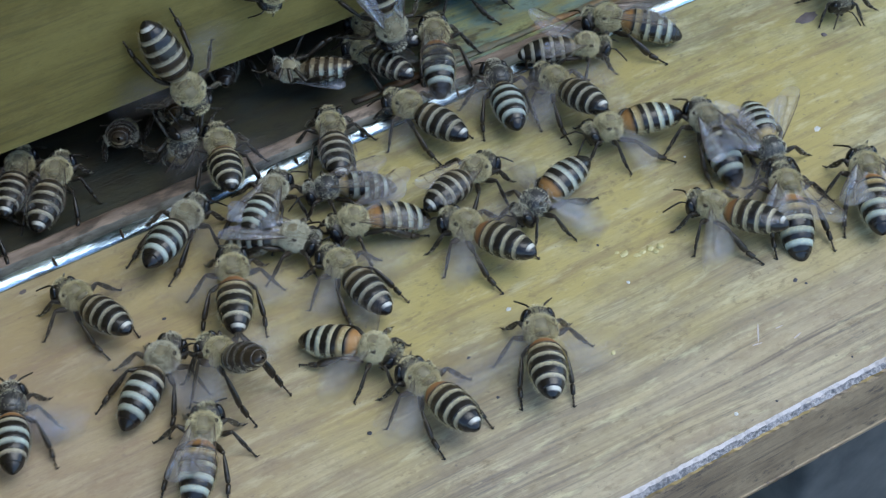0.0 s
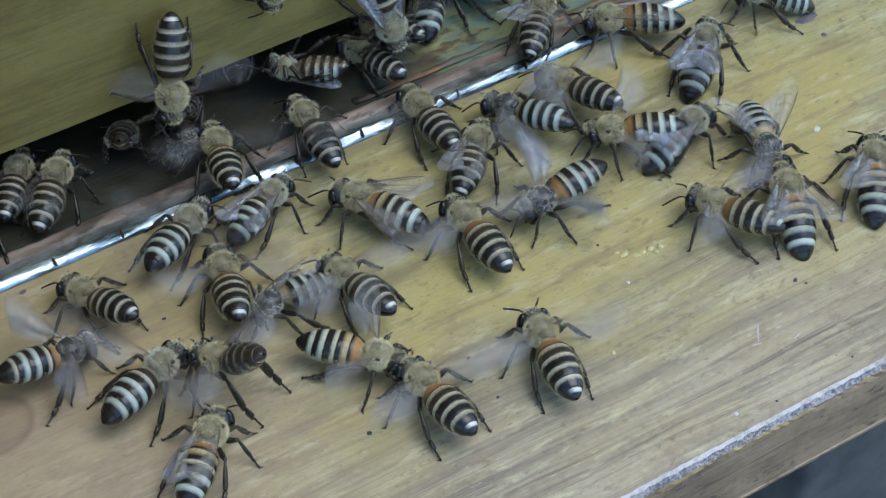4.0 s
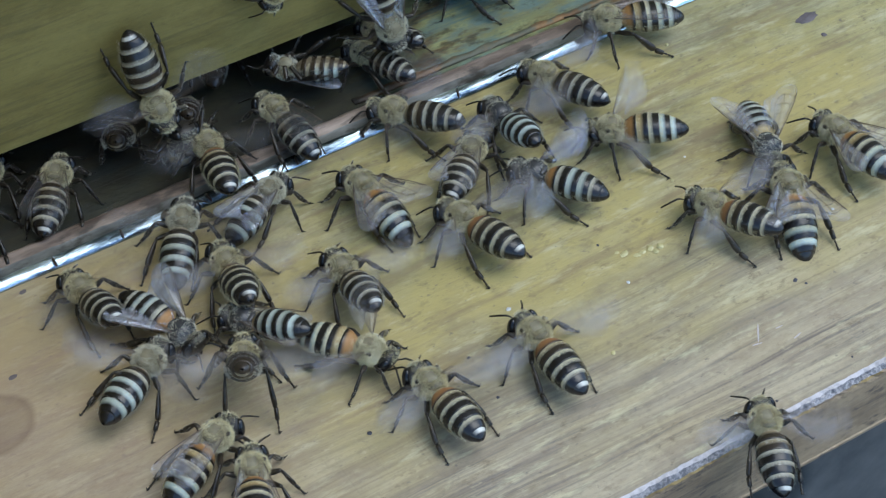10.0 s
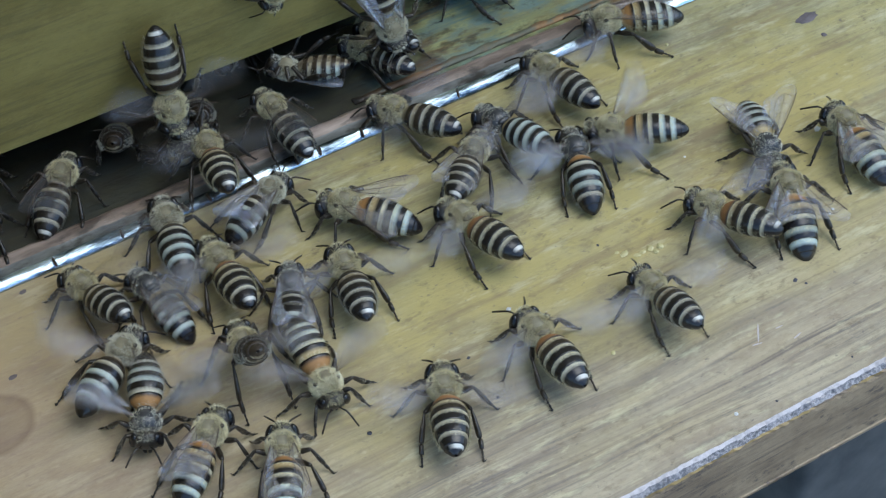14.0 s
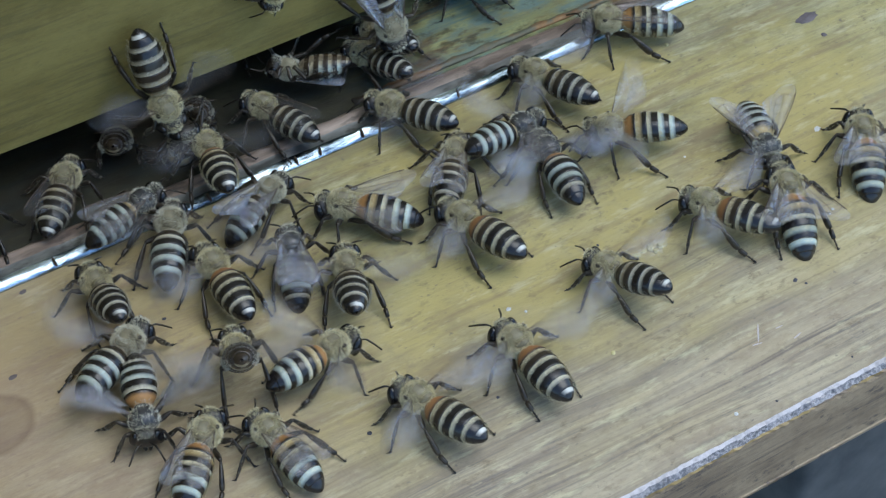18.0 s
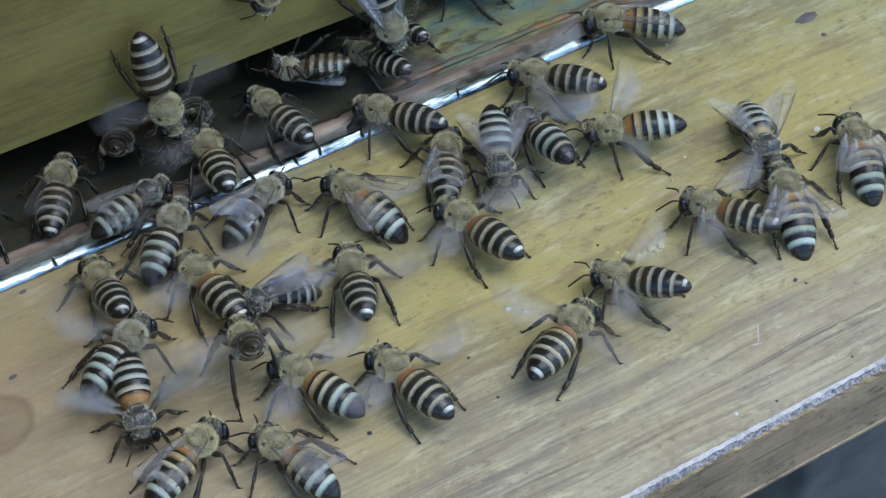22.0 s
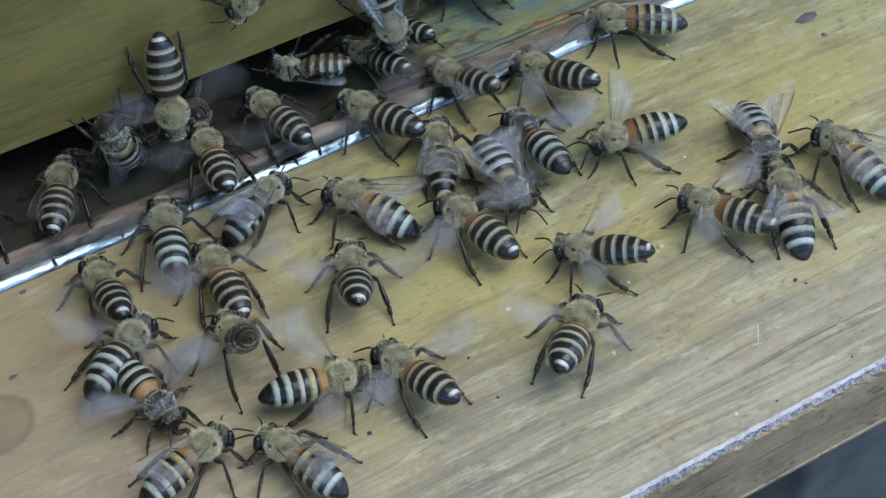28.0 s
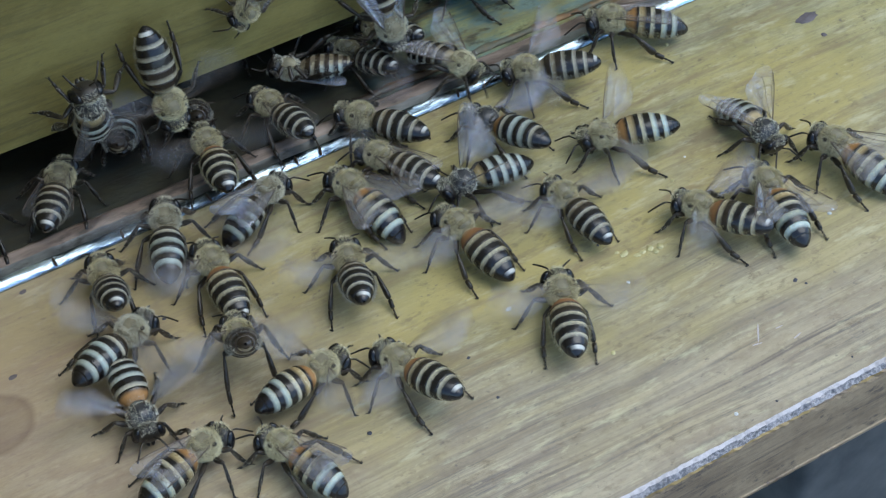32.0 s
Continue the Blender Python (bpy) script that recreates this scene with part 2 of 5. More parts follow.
BELLY = speckled("belly_horn", (0.10, 0.075, 0.045), (0.30, 0.24, 0.15), 1500, 0.5)
SKIN = speckled("dark_chitin", (0.018, 0.015, 0.012), (0.05, 0.04, 0.03), 1800, 0.38)
LEG = speckled("leg_chitin", (0.009, 0.008, 0.007), (0.075, 0.055, 0.036), 1500, 0.3, lo=0.42, hi=0.68)
EYEBALL = speckled("compound_eye", (0.006, 0.006, 0.008), (0.014, 0.013, 0.014), 3000, 0.18)


def hairs(name, root, mid, tip):
    """Hairs that differ one from the next, in tufts."""
    m, nt, b = material(name, 0.7)
    one = nt.nodes.new("ShaderNodeNewGeometry").outputs["Random Per Island"]
    tuft = noise_of(nt, object_coords(nt), (1, 1, 1), 420, 3)
    fac = sums(nt, "ADD", sums(nt, "MULTIPLY", one, 0.4), sums(nt, "MULTIPLY", sums(nt, "SUBTRACT", tuft, 0.2), 1.0))
    nt.links.new(ramp_of(nt, fac, [(0.22, root), (0.5, mid), (0.85, tip)]), b.inputs["Base Color"])
    b.inputs["Specular IOR Level"].default_value = 0.3
    return m


FUR_BUFF = hairs("buff_fur", (0.38, 0.315, 0.165), (0.80, 0.725, 0.46), (0.93, 0.90, 0.72))
FUR_GREY = hairs("grey_fur", (0.37, 0.33, 0.22), (0.77, 0.73, 0.57), (0.90, 0.88, 0.77))
LEG_HAIR = hairs("leg_hair", (0.22, 0.19, 0.13), (0.50, 0.46, 0.36), (0.74, 0.71, 0.60))
BALD = speckled("bald_thorax", (0.028, 0.028, 0.032), (0.12, 0.115, 0.11), 900, 0.27)
VELVET = speckled("thorax_velvet", (0.11, 0.092, 0.058), (0.38, 0.335, 0.215), 450, 0.8, lo=0.36, hi=0.6)
PALE_FUR = hairs("pale_fur", (0.36, 0.33, 0.24), (0.58, 0.55, 0.45), (0.78, 0.76, 0.68))
VEIN = speckled("wing_vein", (0.08, 0.055, 0.035), (0.14, 0.10, 0.07), 900, 0.5)


def membrane(name, cover, tint, gleam):
    """A thin clear skin with a bluish to violet sheen."""
    m, nt, b = material(name, 0.22)
    b.inputs["Base Color"].default_value = (*tint, 1)
    co = object_coords(nt)
    clear = nt.nodes.new("ShaderNodeBsdfTransparent")
    mix = nt.nodes.new("ShaderNodeMixShader")
    n = noise_of(nt, co, (1, 1, 1), 700, 3)
    nt.links.new(sums(nt, "ADD", cover * 0.3, sums(nt, "MULTIPLY", n, cover * 1.4)), mix.inputs[0])
    shine, sheen = nt.nodes.new("ShaderNodeBsdfGlossy"), nt.nodes.new("ShaderNodeMixShader")
    shine.inputs["Roughness"].default_value = 0.2
    film = ramp_of(nt, noise_of(nt, co, (1, 1, 1), 260, 2), [(0.3, (0.70, 0.80, 1.0)), (0.5, (0.86, 0.88, 0.98)), (0.62, (0.76, 0.72, 1.0)), (0.75, (0.92, 0.94, 0.84))])
    nt.links.new(film, shine.inputs["Color"])
    edge = nt.nodes.new("ShaderNodeLayerWeight")
    edge.inputs[0].default_value = 0.35
    nt.links.new(sums(nt, "ADD", sums(nt, "MULTIPLY", edge.outputs["Fresnel"], gleam), gleam * 0.12), sheen.inputs[0])
    nt.links.new(clear.outputs[0], sheen.inputs[1])
    nt.links.new(shine.outputs[0], sheen.inputs[2])
    nt.links.new(sheen.outputs[0], mix.inputs[1])
    nt.links.new(b.outputs[0], mix.inputs[2])
    nt.links.new(mix.outputs[0], nt.nodes["Material Output"].inputs[0])
    bump(nt, shine, noise_of(nt, co, (1, 1, 1), 1300, 2), 0.3, 0.0002)
    return m


MEMBRANE = membrane("wing_membrane", 0.13, (0.66, 0.68, 0.73), 0.42)
# one wing skin twice: hazy on the lit board, dimmed mostly for entrance shade
HAZY_MEMBRANE = membrane("hazy_wing_membrane", 0.07, (0.80, 0.76, 0.76), 0.13)
DIMMED_MEMBRANE = membrane("dimmed_wing_membrane", 0.02, (0.62, 0.64, 0.70), 0.06)


# ---- mesh helpers (millimetres in, metres out) ----
def part(name, bm, mat, parent=None, label="", smooth=True):
    me = bpy.data.meshes.new(name)
    for v in bm.verts:
        v.co *= MM
    if smooth:
        for f in bm.faces:
            f.smooth = True
    bm.to_mesh(me)
    bm.free()
    for x in mat if isinstance(mat, (list, tuple)) else [mat]:
        me.materials.append(x)
    ob = new(name, me)
    ob.parent = parent
    if label:
        ob["label"] = label
    return ob


def place(ob, x, y, z, rx=0, ry=0, rz=0):
    ob.matrix_basis = pose(x * MM, y * MM, z * MM, rx, ry, rz)
    return ob


def ellipsoid(rx, ry, rz, c=(0, 0, 0), n=14, k=10):
    bm = bmesh.new()
    bmesh.ops.create_uvsphere(bm, u_segments=n, v_segments=k, radius=1.0)
    bmesh.ops.transform(bm, matrix=Matrix.LocRotScale(Vector(c), None, (rx, ry, rz)), verts=bm.verts)
    return bm


def tube(bm, pts, radii, n=8, flat=1.0):
    """A tapered tube through the points, its section flattened along y."""
    rings = []
    for i, (p, r) in enumerate(zip(pts, radii)):
        p = Vector(p)
        d = (Vector(pts[min(i + 1, len(pts) - 1)]) - Vector(pts[max(i - 1, 0)])).normalized()
        q = d.to_track_quat("X", "Z").to_matrix()
        rings.append([bm.verts.new(p + q @ Vector((0, math.cos(a) * r * flat, math.sin(a) * r))) for a in (2 * math.pi * j / n for j in range(n))])
    for a, b in zip(rings, rings[1:]):
        for j in range(n):
            bm.faces.new((a[j], a[(j + 1) % n], b[(j + 1) % n], b[j]))
    bm.faces.new(rings[0][::-1])
    bm.faces.new(rings[-1])
    return bm


def sweep_x(profile, x0, x1, steps, jitter, seed, mats=None):
    """A closed section (y, z) carried along x, its edges a little uneven."""
    rnd = random.Random(seed)
    bm = bmesh.new()
    rings = []
    for i in range(steps + 1):
        x = x0 + (x1 - x0) * i / steps
        rings.append([bm.verts.new((x, y + rnd.uniform(-1, 1) * jitter * w, z + rnd.uniform(-1, 1) * jitter * w)) for y, z, w in profile])
    n = len(profile)
    for a, b in zip(rings, rings[1:]):
        for j in range(n):
            f = bm.faces.new((a[j], b[j], b[(j + 1) % n], a[(j + 1) % n]))
            f.material_index = mats[j] if mats else 0
    bm.faces.new(rings[0])
    bm.faces.new(rings[-1][::-1])
    bmesh.ops.recalc_face_normals(bm, faces=bm.faces)
    return bm


def slab(x0, x1, y0, y1, z0, z1, bevel=0.8):
    bm = bmesh.new()
    bmesh.ops.create_cube(bm, size=1)
    bmesh.ops.transform(bm, matrix=Matrix.LocRotScale(Vector(((x0 + x1) / 2, (y0 + y1) / 2, (z0 + z1) / 2)), None, (x1 - x0, y1 - y0, z1 - z0)), verts=bm.verts)
    if bevel:
        bmesh.ops.bevel(bm, geom=bm.edges[:], offset=bevel, segments=2, affect="EDGES", profile=0.6)
    return bm


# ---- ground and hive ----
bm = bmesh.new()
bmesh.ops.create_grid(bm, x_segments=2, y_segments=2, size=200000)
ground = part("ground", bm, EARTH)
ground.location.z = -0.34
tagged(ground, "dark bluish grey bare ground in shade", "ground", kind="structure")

hive = tagged(new("beehive"), "varnished yellow wooden beehive with a landing board and metal entrance strip", "beehive")
X0, X1 = -205, 255
part("front_wall", sweep_x([(39.4, 9.0, 0.5), (40.3, 8.55, 0.5), (45, 8.5, 0.2), (63, 8.5, 0), (63, 245, 0), (39.4, 245, 0)], X0, X1, 60, 0.12, 3), WALL_WOOD, hive, "smooth olive-brown varnished front wall", smooth=False)
part("side_wall", slab(X0, X0 + 22, 63.2, 400, 0.6, 245), WALL_WOOD, hive)
part("side_wall", slab(X1 - 22, X1, 63.2, 400, 0.6, 245), WALL_WOOD, hive)
part("rear_wall", slab(X0, X1, 400.2, 422, 0.6, 245), WALL_WOOD, hive)
# unseen roof, its overhang drawn forward to shade wall and entrance
part("roof", slab(X0 - 12, X1 + 12, 12, 434, 245.2, 275), WALL_WOOD, hive)
# added panel out of view, blocks sky light from the entrance's left
part("porch_side", slab(-92, -71, -30, 39.2, 0.2, 245), WALL_WOOD, hive)
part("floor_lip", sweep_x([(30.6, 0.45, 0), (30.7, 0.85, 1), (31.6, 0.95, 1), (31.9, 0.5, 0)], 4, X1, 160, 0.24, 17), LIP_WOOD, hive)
part("hive_floor", slab(X0, X1, 28.6, 400, -14, 0.5, 0.3), FLOOR_WOOD, hive, "worn brown entrance floor, painted darker with shade at left")
board = part("landing_board", sweep_x([(28.4, -12, 0), (28.4, 0, 0), (-20, 0, 0), (-46.0, 0, 0.5), (-46.45, -0.3, 0.9), (-46.9, -1.15, 0.9), (-47.05, -1.5, 1.0), (-47.12, -2.1, 0.1), (-47.5, -12.1, 0.1), (-47.66, -12.3, 0.2), (-47.6, -12.9, 0.2), (-46.8, -13.2, 0.2)], X0, X1, 620, 0.12, 5,
             [0, 0, 0, 4, 1, 3, 2, 2, 2, 2, 0, 0]), [BOARD_WOOD, WORN_EDGE, FACE_WOOD, VARNISH, PALE_EDGE], hive, "yellow varnished pine landing board with a worn pale front edge", smooth=False)
strip = part("entrance_strip", sweep_x([(24.05, 0.05, 0), (24.1, 0.3, 0.3), (24.65, 0.72, 1.8), (25.2, 0.95, 1.8), (25.5, 0.95, 1.0), (25.8, 0.86, 0.6), (26.9, 1.35, 0.8), (28.6, 1.5, 0.6), (29.5, 0.95, 0.5), (29.7, 0.52, 0)], X0, X1, 300, 0.13, 7,
             [0, 0, 0, 0, 0, 1, 2, 2, 3, 4]), [METAL, DULL, BARE, RUST, STAINED], hive, "shiny folded aluminium strip against a bare worn wooden edge")
rnd = random.Random(21)
for x in (-45.5, -36.2, -22.5, -9.4, -5.2, 2.3, 9.0, 17.5, 30.2, 41.0):
    bm = ellipsoid(0.22, 0.75, 0.35, n=8, k=6)
    place(part("propolis_dab", bm, PROPOLIS, strip, "dark propolis dab"), x + rnd.uniform(-0.6, 0.6), 24.7, 0.85, 35, 0, rnd.uniform(-25, 25))
for x, y, long, turn in ((27.0, -34.2, 1.8, -127), (29.9, -34.9, 0.6, -2), (31.0, -37.3, 0.8, 14), (25.7, -35.7, 0.8, -11)):
    place(part("scratch", ellipsoid(long, 0.11, 0.03, n=8, k=6), PALE_EDGE, board, "pale scratch"), x, y, 0.01, 0, 0, turn)
stand = tagged(new("hive_stand"), "grey stone blocks under the beehive", "stand")
for x in (X0 + 40, X1 - 40):
    part("stand_block", slab(x - 60, x + 60, 60, 380, -340, -14.2, 4), STONE, stand)


# ---- honey bees ----
def fur(count, radii, c, length, seed, keep, back=0.5, width=0.06):
    """Short hairs on an ellipsoid."""
    rnd = random.Random(seed)
    bm = bmesh.new()
    while count:
        d = Vector((rnd.gauss(0, 1), rnd.gauss(0, 1), rnd.gauss(0, 1))).normalized()
        if not keep(d):
            continue
        count -= 1
        p = Vector((d.x * radii[0], d.y * radii[1], d.z * radii[2])) + Vector(c)
        way = (d + Vector((-back, 0, 0)) + 0.35 * Vector((rnd.gauss(0, 1), rnd.gauss(0, 1), rnd.gauss(0, 1)))).normalized()
        side = way.cross(Vector((rnd.gauss(0, 1), rnd.gauss(0, 1), rnd.gauss(0, 1)))).normalized() * width
        tip = p + way * length * rnd.uniform(0.6, 1.2)
        mid = p + way * length * 0.5
        a, b, m, t = bm.verts.new(p - side), bm.verts.new(p + side), bm.verts.new(mid + side * 0.8), bm.verts.new(tip)
        bm.faces.new((a, b, m))
        bm.faces.new((a, m, t))
    return bm


ABDOMEN = 8.8
CUTS = (0.0, 0.19, 0.365, 0.535, 0.70, 0.86, 1.0)
OUTLINE = ((0.0, 0.45), (0.06, 1.2), (0.15, 1.8), (0.28, 2.12), (0.42, 2.2), (0.56, 2.11), (0.70, 1.86), (0.82, 1.48), (0.92, 1.0), (0.97, 0.66), (1.0, 0.16))


def girth(s):
    for (a, ra), (b, rb) in zip(OUTLINE, OUTLINE[1:]):
        if s <= b:
            k = (s - a) / (b - a)
            return ra + (rb - ra) * k
    return OUTLINE[-1][1]


def sag(s, bend):
    return -bend * s * s


def plate(s0, s1, grow0, grow1, bend, lap=0.035):
    """One ring of the abdomen, wider at its rear rim."""
    bm = bmesh.new()
    uv = bm.loops.layers.uv.new("plate")
    n, k = 24, 5
    stations = [(0.0, grow0), (0.3, grow0 + 0.03), (0.6, grow0 + 0.06), (0.9, grow1), (1.0, grow1), (1.0, grow1 - 0.1)]
    s1 = min(1.0, s1 + lap)
    rings = []
    for i, (u, g) in enumerate(stations):
        s = s0 + (s1 - s0) * u
        r = max(0.05, girth(s) + g)
        rings.append([bm.verts.new((-s * ABDOMEN, math.cos(a) * r, math.sin(a) * r * 0.86 + sag(s, bend))) for a in (2 * math.pi * (j + 0.5) / n - math.pi for j in range(n))])
    for i in range(k):
        for j in range(n):
            f = bm.faces.new((rings[i][j], rings[i + 1][j], rings[i + 1][(j + 1) % n], rings[i][(j + 1) % n]))
            for l, (uu, vv) in zip(f.loops, ((stations[i][0], j / n), (stations[i + 1][0], j / n), (stations[i + 1][0], (j + 1) / n), (stations[i][0], (j + 1) / n))):
                l[uv].uv = (uu, vv)
    if s1 >= 0.999:
        bm.faces.new(rings[-2])
    bmesh.ops.recalc_face_normals(bm, faces=bm.faces)
    return bm


def band_fur(count, bend, seed):
    """Fine hairs lying back along the front of each plate, longer down the flanks."""
    rnd = random.Random(seed)
    bm = bmesh.new()
    for n in range(count):
        flank = n % 3 == 0
        i = rnd.choice((0, 0, 1, 1, 2, 2, 3, 3, 4))
        s = CUTS[i] + (CUTS[i + 1] - CUTS[i]) * (rnd.uniform(0.05, 0.95) if flank else 0.1 + 0.4 * rnd.random() ** 1.5)
        a = rnd.choice((rnd.uniform(-0.7, 0.12), rnd.uniform(math.pi - 0.12, math.pi + 0.7))) if flank else rnd.uniform(-0.2, math.pi + 0.2)
        r = girth(s) + (0.08 if flank else 0.02)
        out = Vector((0, math.cos(a), math.sin(a)))
        p = Vector((-s * ABDOMEN, out.y * r, out.z * r * 0.86 + sag(s, bend)))
        way = Vector((-1, 0, 0)) + out * (rnd.uniform(0.5, 1.3) if flank else rnd.uniform(0.1, 0.45)) + Vector((0, rnd.gauss(0, 0.2), rnd.gauss(0, 0.2)))
        side = way.cross(out).normalized() * 0.02
        a_, b_, t_ = bm.verts.new(p - side), bm.verts.new(p + side), bm.verts.new(p + way.normalized() * (rnd.uniform(0.3, 0.6) if flank else rnd.uniform(0.2, 0.4)))
        bm.faces.new((a_, b_, t_))
    return bm


LEAD = ((0, 0.0), (0.15, 0.08), (0.4, 0.16), (0.65, 0.22), (0.85, 0.22), (0.96, 0.12))
TRAIL = ((1.0, -0.10), (0.97, -0.36), (0.86, -0.62), (0.70, -0.78), (0.5, -0.74), (0.3, -0.5), (0.12, -0.2))


def rounded(pts, k):
    """A closed smooth line through the points, k steps to each."""
    out, n = [], len(pts)
    for i in range(n):
        p0, p1, p2, p3 = (Vector(pts[(i + d) % n]) for d in (-1, 0, 1, 2))
        for j in range(k):
            t = j / k
            out.append(0.5 * (2 * p1 + (p2 - p0) * t + (2 * p0 - 5 * p1 + 4 * p2 - p3) * t * t + (3 * p1 - p0 - 3 * p2 + p3) * t ** 3))
    return out


def wing_skin(length, width):
    """A wing, root at the origin, tip towards -x, leading edge towards +y, gently pleated."""
    bm = bmesh.new()
    top = [bm.verts.new((-p.x * length, p.y * width, 0.02 + 0.14 * math.sin(p.x * length * 1.3) * p.y)) for p in rounded(LEAD + TRAIL, 3)]
    low = [bm.verts.new((v.co.x, v.co.y, v.co.z - 0.03)) for v in top]
    bm.faces.new(top)
    bm.faces.new(low[::-1])
    for i in range(len(top)):
        j = (i + 1) % len(top)
        bm.faces.new((top[i], low[i], low[j], top[j]))
    bmesh.ops.triangulate(bm, faces=bm.faces)
    bmesh.ops.recalc_face_normals(bm, faces=bm.faces)
    return bm


VEINS = (
    ((0, 0), (0.15, 0.07), (0.4, 0.15), (0.65, 0.21), (0.85, 0.21)),
    ((0, 0), (0.25, 0.05), (0.45, 0.06), (0.62, 0.1), (0.86, 0.2)),
    ((0, 0), (0.1, -0.1), (0.28, -0.16), (0.45, -0.2), (0.62, -0.2), (0.8, -0.3)),
    ((0, 0), (0.1, -0.14), (0.22, -0.3), (0.35, -0.42), (0.5, -0.52), (0.68, -0.55)),
    ((0.45, 0.06), (0.47, -0.06), (0.45, -0.2), (0.4, -0.44)),
    ((0.62, 0.1), (0.64, -0.04), (0.62, -0.2), (0.58, -0.54)),
    ((0.78, 0.17), (0.8, -0.02), (0.8, -0.3), (0.68, -0.55)),
)


def veins(length, width):
    bm = bmesh.new()
    for n, line in enumerate(VEINS):
        pts = [(-a * length, b * width, 0.05) for a, b in line]
        tube(bm, pts, [0.055 if n == 0 else 0.032] * len(pts), 5)
    return bm


def bristle(bm, a, b, r, count, length, rnd, index):
    """Short hairs standing off a limb between two points."""
    a, b = Vector(a), Vector(b)
    axis = (b - a).normalized()
    for _ in range(count):
        out = Vector((rnd.gauss(0, 1), rnd.gauss(0, 1), rnd.gauss(0, 1)))
        out = (out - axis * out.dot(axis)).normalized()
        p = a.lerp(b, rnd.uniform(0.08, 0.95)) + out * r
        way = (out + axis * rnd.uniform(0.5, 1.2)).normalized()
        side = way.cross(out + axis * 0.01).normalized() * 0.02
        f = bm.faces.new((bm.verts.new(p - side), bm.verts.new(p + side), bm.verts.new(p + way * length * rnd.uniform(0.6, 1.2))))
        f.material_index = index


LEGS = {  # hip, knee, ankle, toe
    "fore": ((4.5, 1.0, 2.3), (5.4, 2.4, 3.0), (6.2, 3.3, 1.1), (7.0, 3.9, 0.08)),
    "middle": ((3.4, 1.2, 2.1), (3.3, 3.4, 3.2), (2.7, 5.0, 1.1), (2.1, 6.2, 0.08)),
    "hind": ((2.4, 1.2, 2.1), (0.2, 2.8, 3.1), (-2.7, 3.6, 1.1), (-5.3, 3.8, 0.08)),
}


def build_bee(plates, fur_mat, bend, hair, bald=False):
    """A worker bee, 13.5 mm long, heading along x, its feet at z = 0, in ten kinds of parts."""
    bee = new("honey_bee")
    thorax = place(part("thorax", ellipsoid(1.85, 1.9, 1.7, n=18, k=12), BALD if bald else VELVET, bee), 3.55, 0, 3.45)
    bare = (0.80, 0.30, -0.45, 0.25)
    part("thorax_fur", fur(1800 if bald else 8200, (1.85, 1.9, 1.7), (0, 0, 0), 0.36 if bald else 0.5, 4, lambda d: not (d.z > bare[0] and abs(d.y) < bare[1] and bare[2] < d.x < bare[3]) and d.z > -0.8, 0.7, 0.014), fur_mat, thorax, "dense buff fur")
    part("scutellum", ellipsoid(0.5, 1.0, 0.4, (-1.3, 0, 0.95), 12, 8), BALD if bald else VELVET, thorax)
    for s in (-1, 1):
        part("wing_base", ellipsoid(0.36, 0.3, 0.24, (0.35, 1.45 * s, 1.02), 8, 6), LEG, thorax)
    part("waist", tube(bmesh.new(), [(-1.5, 0, -0.3), (-2.0, 0, -0.3), (-2.4, 0, -0.2)], [0.8, 0.5, 0.7], 10), SKIN, thorax)
    abdomen = place(part("abdomen", tube(bmesh.new(), [(-s * ABDOMEN, 0, sag(s, bend) - 0.2) for s in (0.01, 0.1, 0.25, 0.45, 0.65, 0.82, 0.96)], [girth(s) * 0.80 for s in (0.01, 0.1, 0.25, 0.45, 0.65, 0.82, 0.96)], 14, 1.08), BELLY, bee), 1.95, 0, 3.4)
    for i, mat in enumerate(plates):
        part("abdomen_plate", plate(CUTS[i], CUTS[i + 1], -0.02, 0.09, bend), mat, abdomen)
    part("abdomen_fur", band_fur(2700, bend, hair), PALE_FUR if hair > 2 else fur_mat, abdomen)
    head = place(part("head", ellipsoid(1.15, 1.85, 1.75, n=16, k=12), SKIN, bee), 5.75, 0, 2.8, 0, 24, 0)
    part("face_fur", fur(900, (1.15, 1.55, 1.75), (0, 0, 0), 0.42, 6, lambda d: abs(d.y) < 0.6 and d.x < 0.6, -0.1, 0.02), fur_mat, head)
    for s in (-1, 1):
        place(part("compound_eye", ellipsoid(0.72, 0.6, 1.3, n=14, k=10), EYEBALL, head, "large glossy black eye"), 0.14, 1.5 * s, 0.2, 12 * s, 0, -18 * s)
        ant = tube(bmesh.new(), [(0, 0, 0), (0.55, 0.45 * s, 0.55), (0.8, 0.75 * s, 0.75), (1.6, 1.25 * s, 0.55), (2.9, 1.9 * s, 0.05)], [0.1, 0.1, 0.13, 0.13, 0.11], 7)
        place(part("antenna", ant, LEG, head), 0.85, 0.35 * s, 0.25)
        place(part("mandible", ellipsoid(0.5, 0.28, 0.3, n=8, k=6), LEG, head), 0.75, 0.35 * s, -1.35, 0, 35, -20 * s)
    for s in (-1, 1):
        fore = part("forewing", wing_skin(9.0, 3.1), MEMBRANE, bee, "clear veined wing")
        part("wing_venation", veins(9.0, 3.1), VEIN, fore)
        rear = part("hindwing", wing_skin(6.3, 2.5), MEMBRANE, fore)
        rear.location = (-0.9 * MM, -1.4 * MM, -0.12 * MM)
        for o in (fore, *fore.children):
            o.scale = (1, 1, 1)
        if s < 0:
            for o in (fore, *fore.children):
                for v in o.data.vertices:
                    v.co.y = -v.co.y
                o.data.flip_normals()
            rear.location.y = 1.4 * MM
        fore["side"] = float(s)
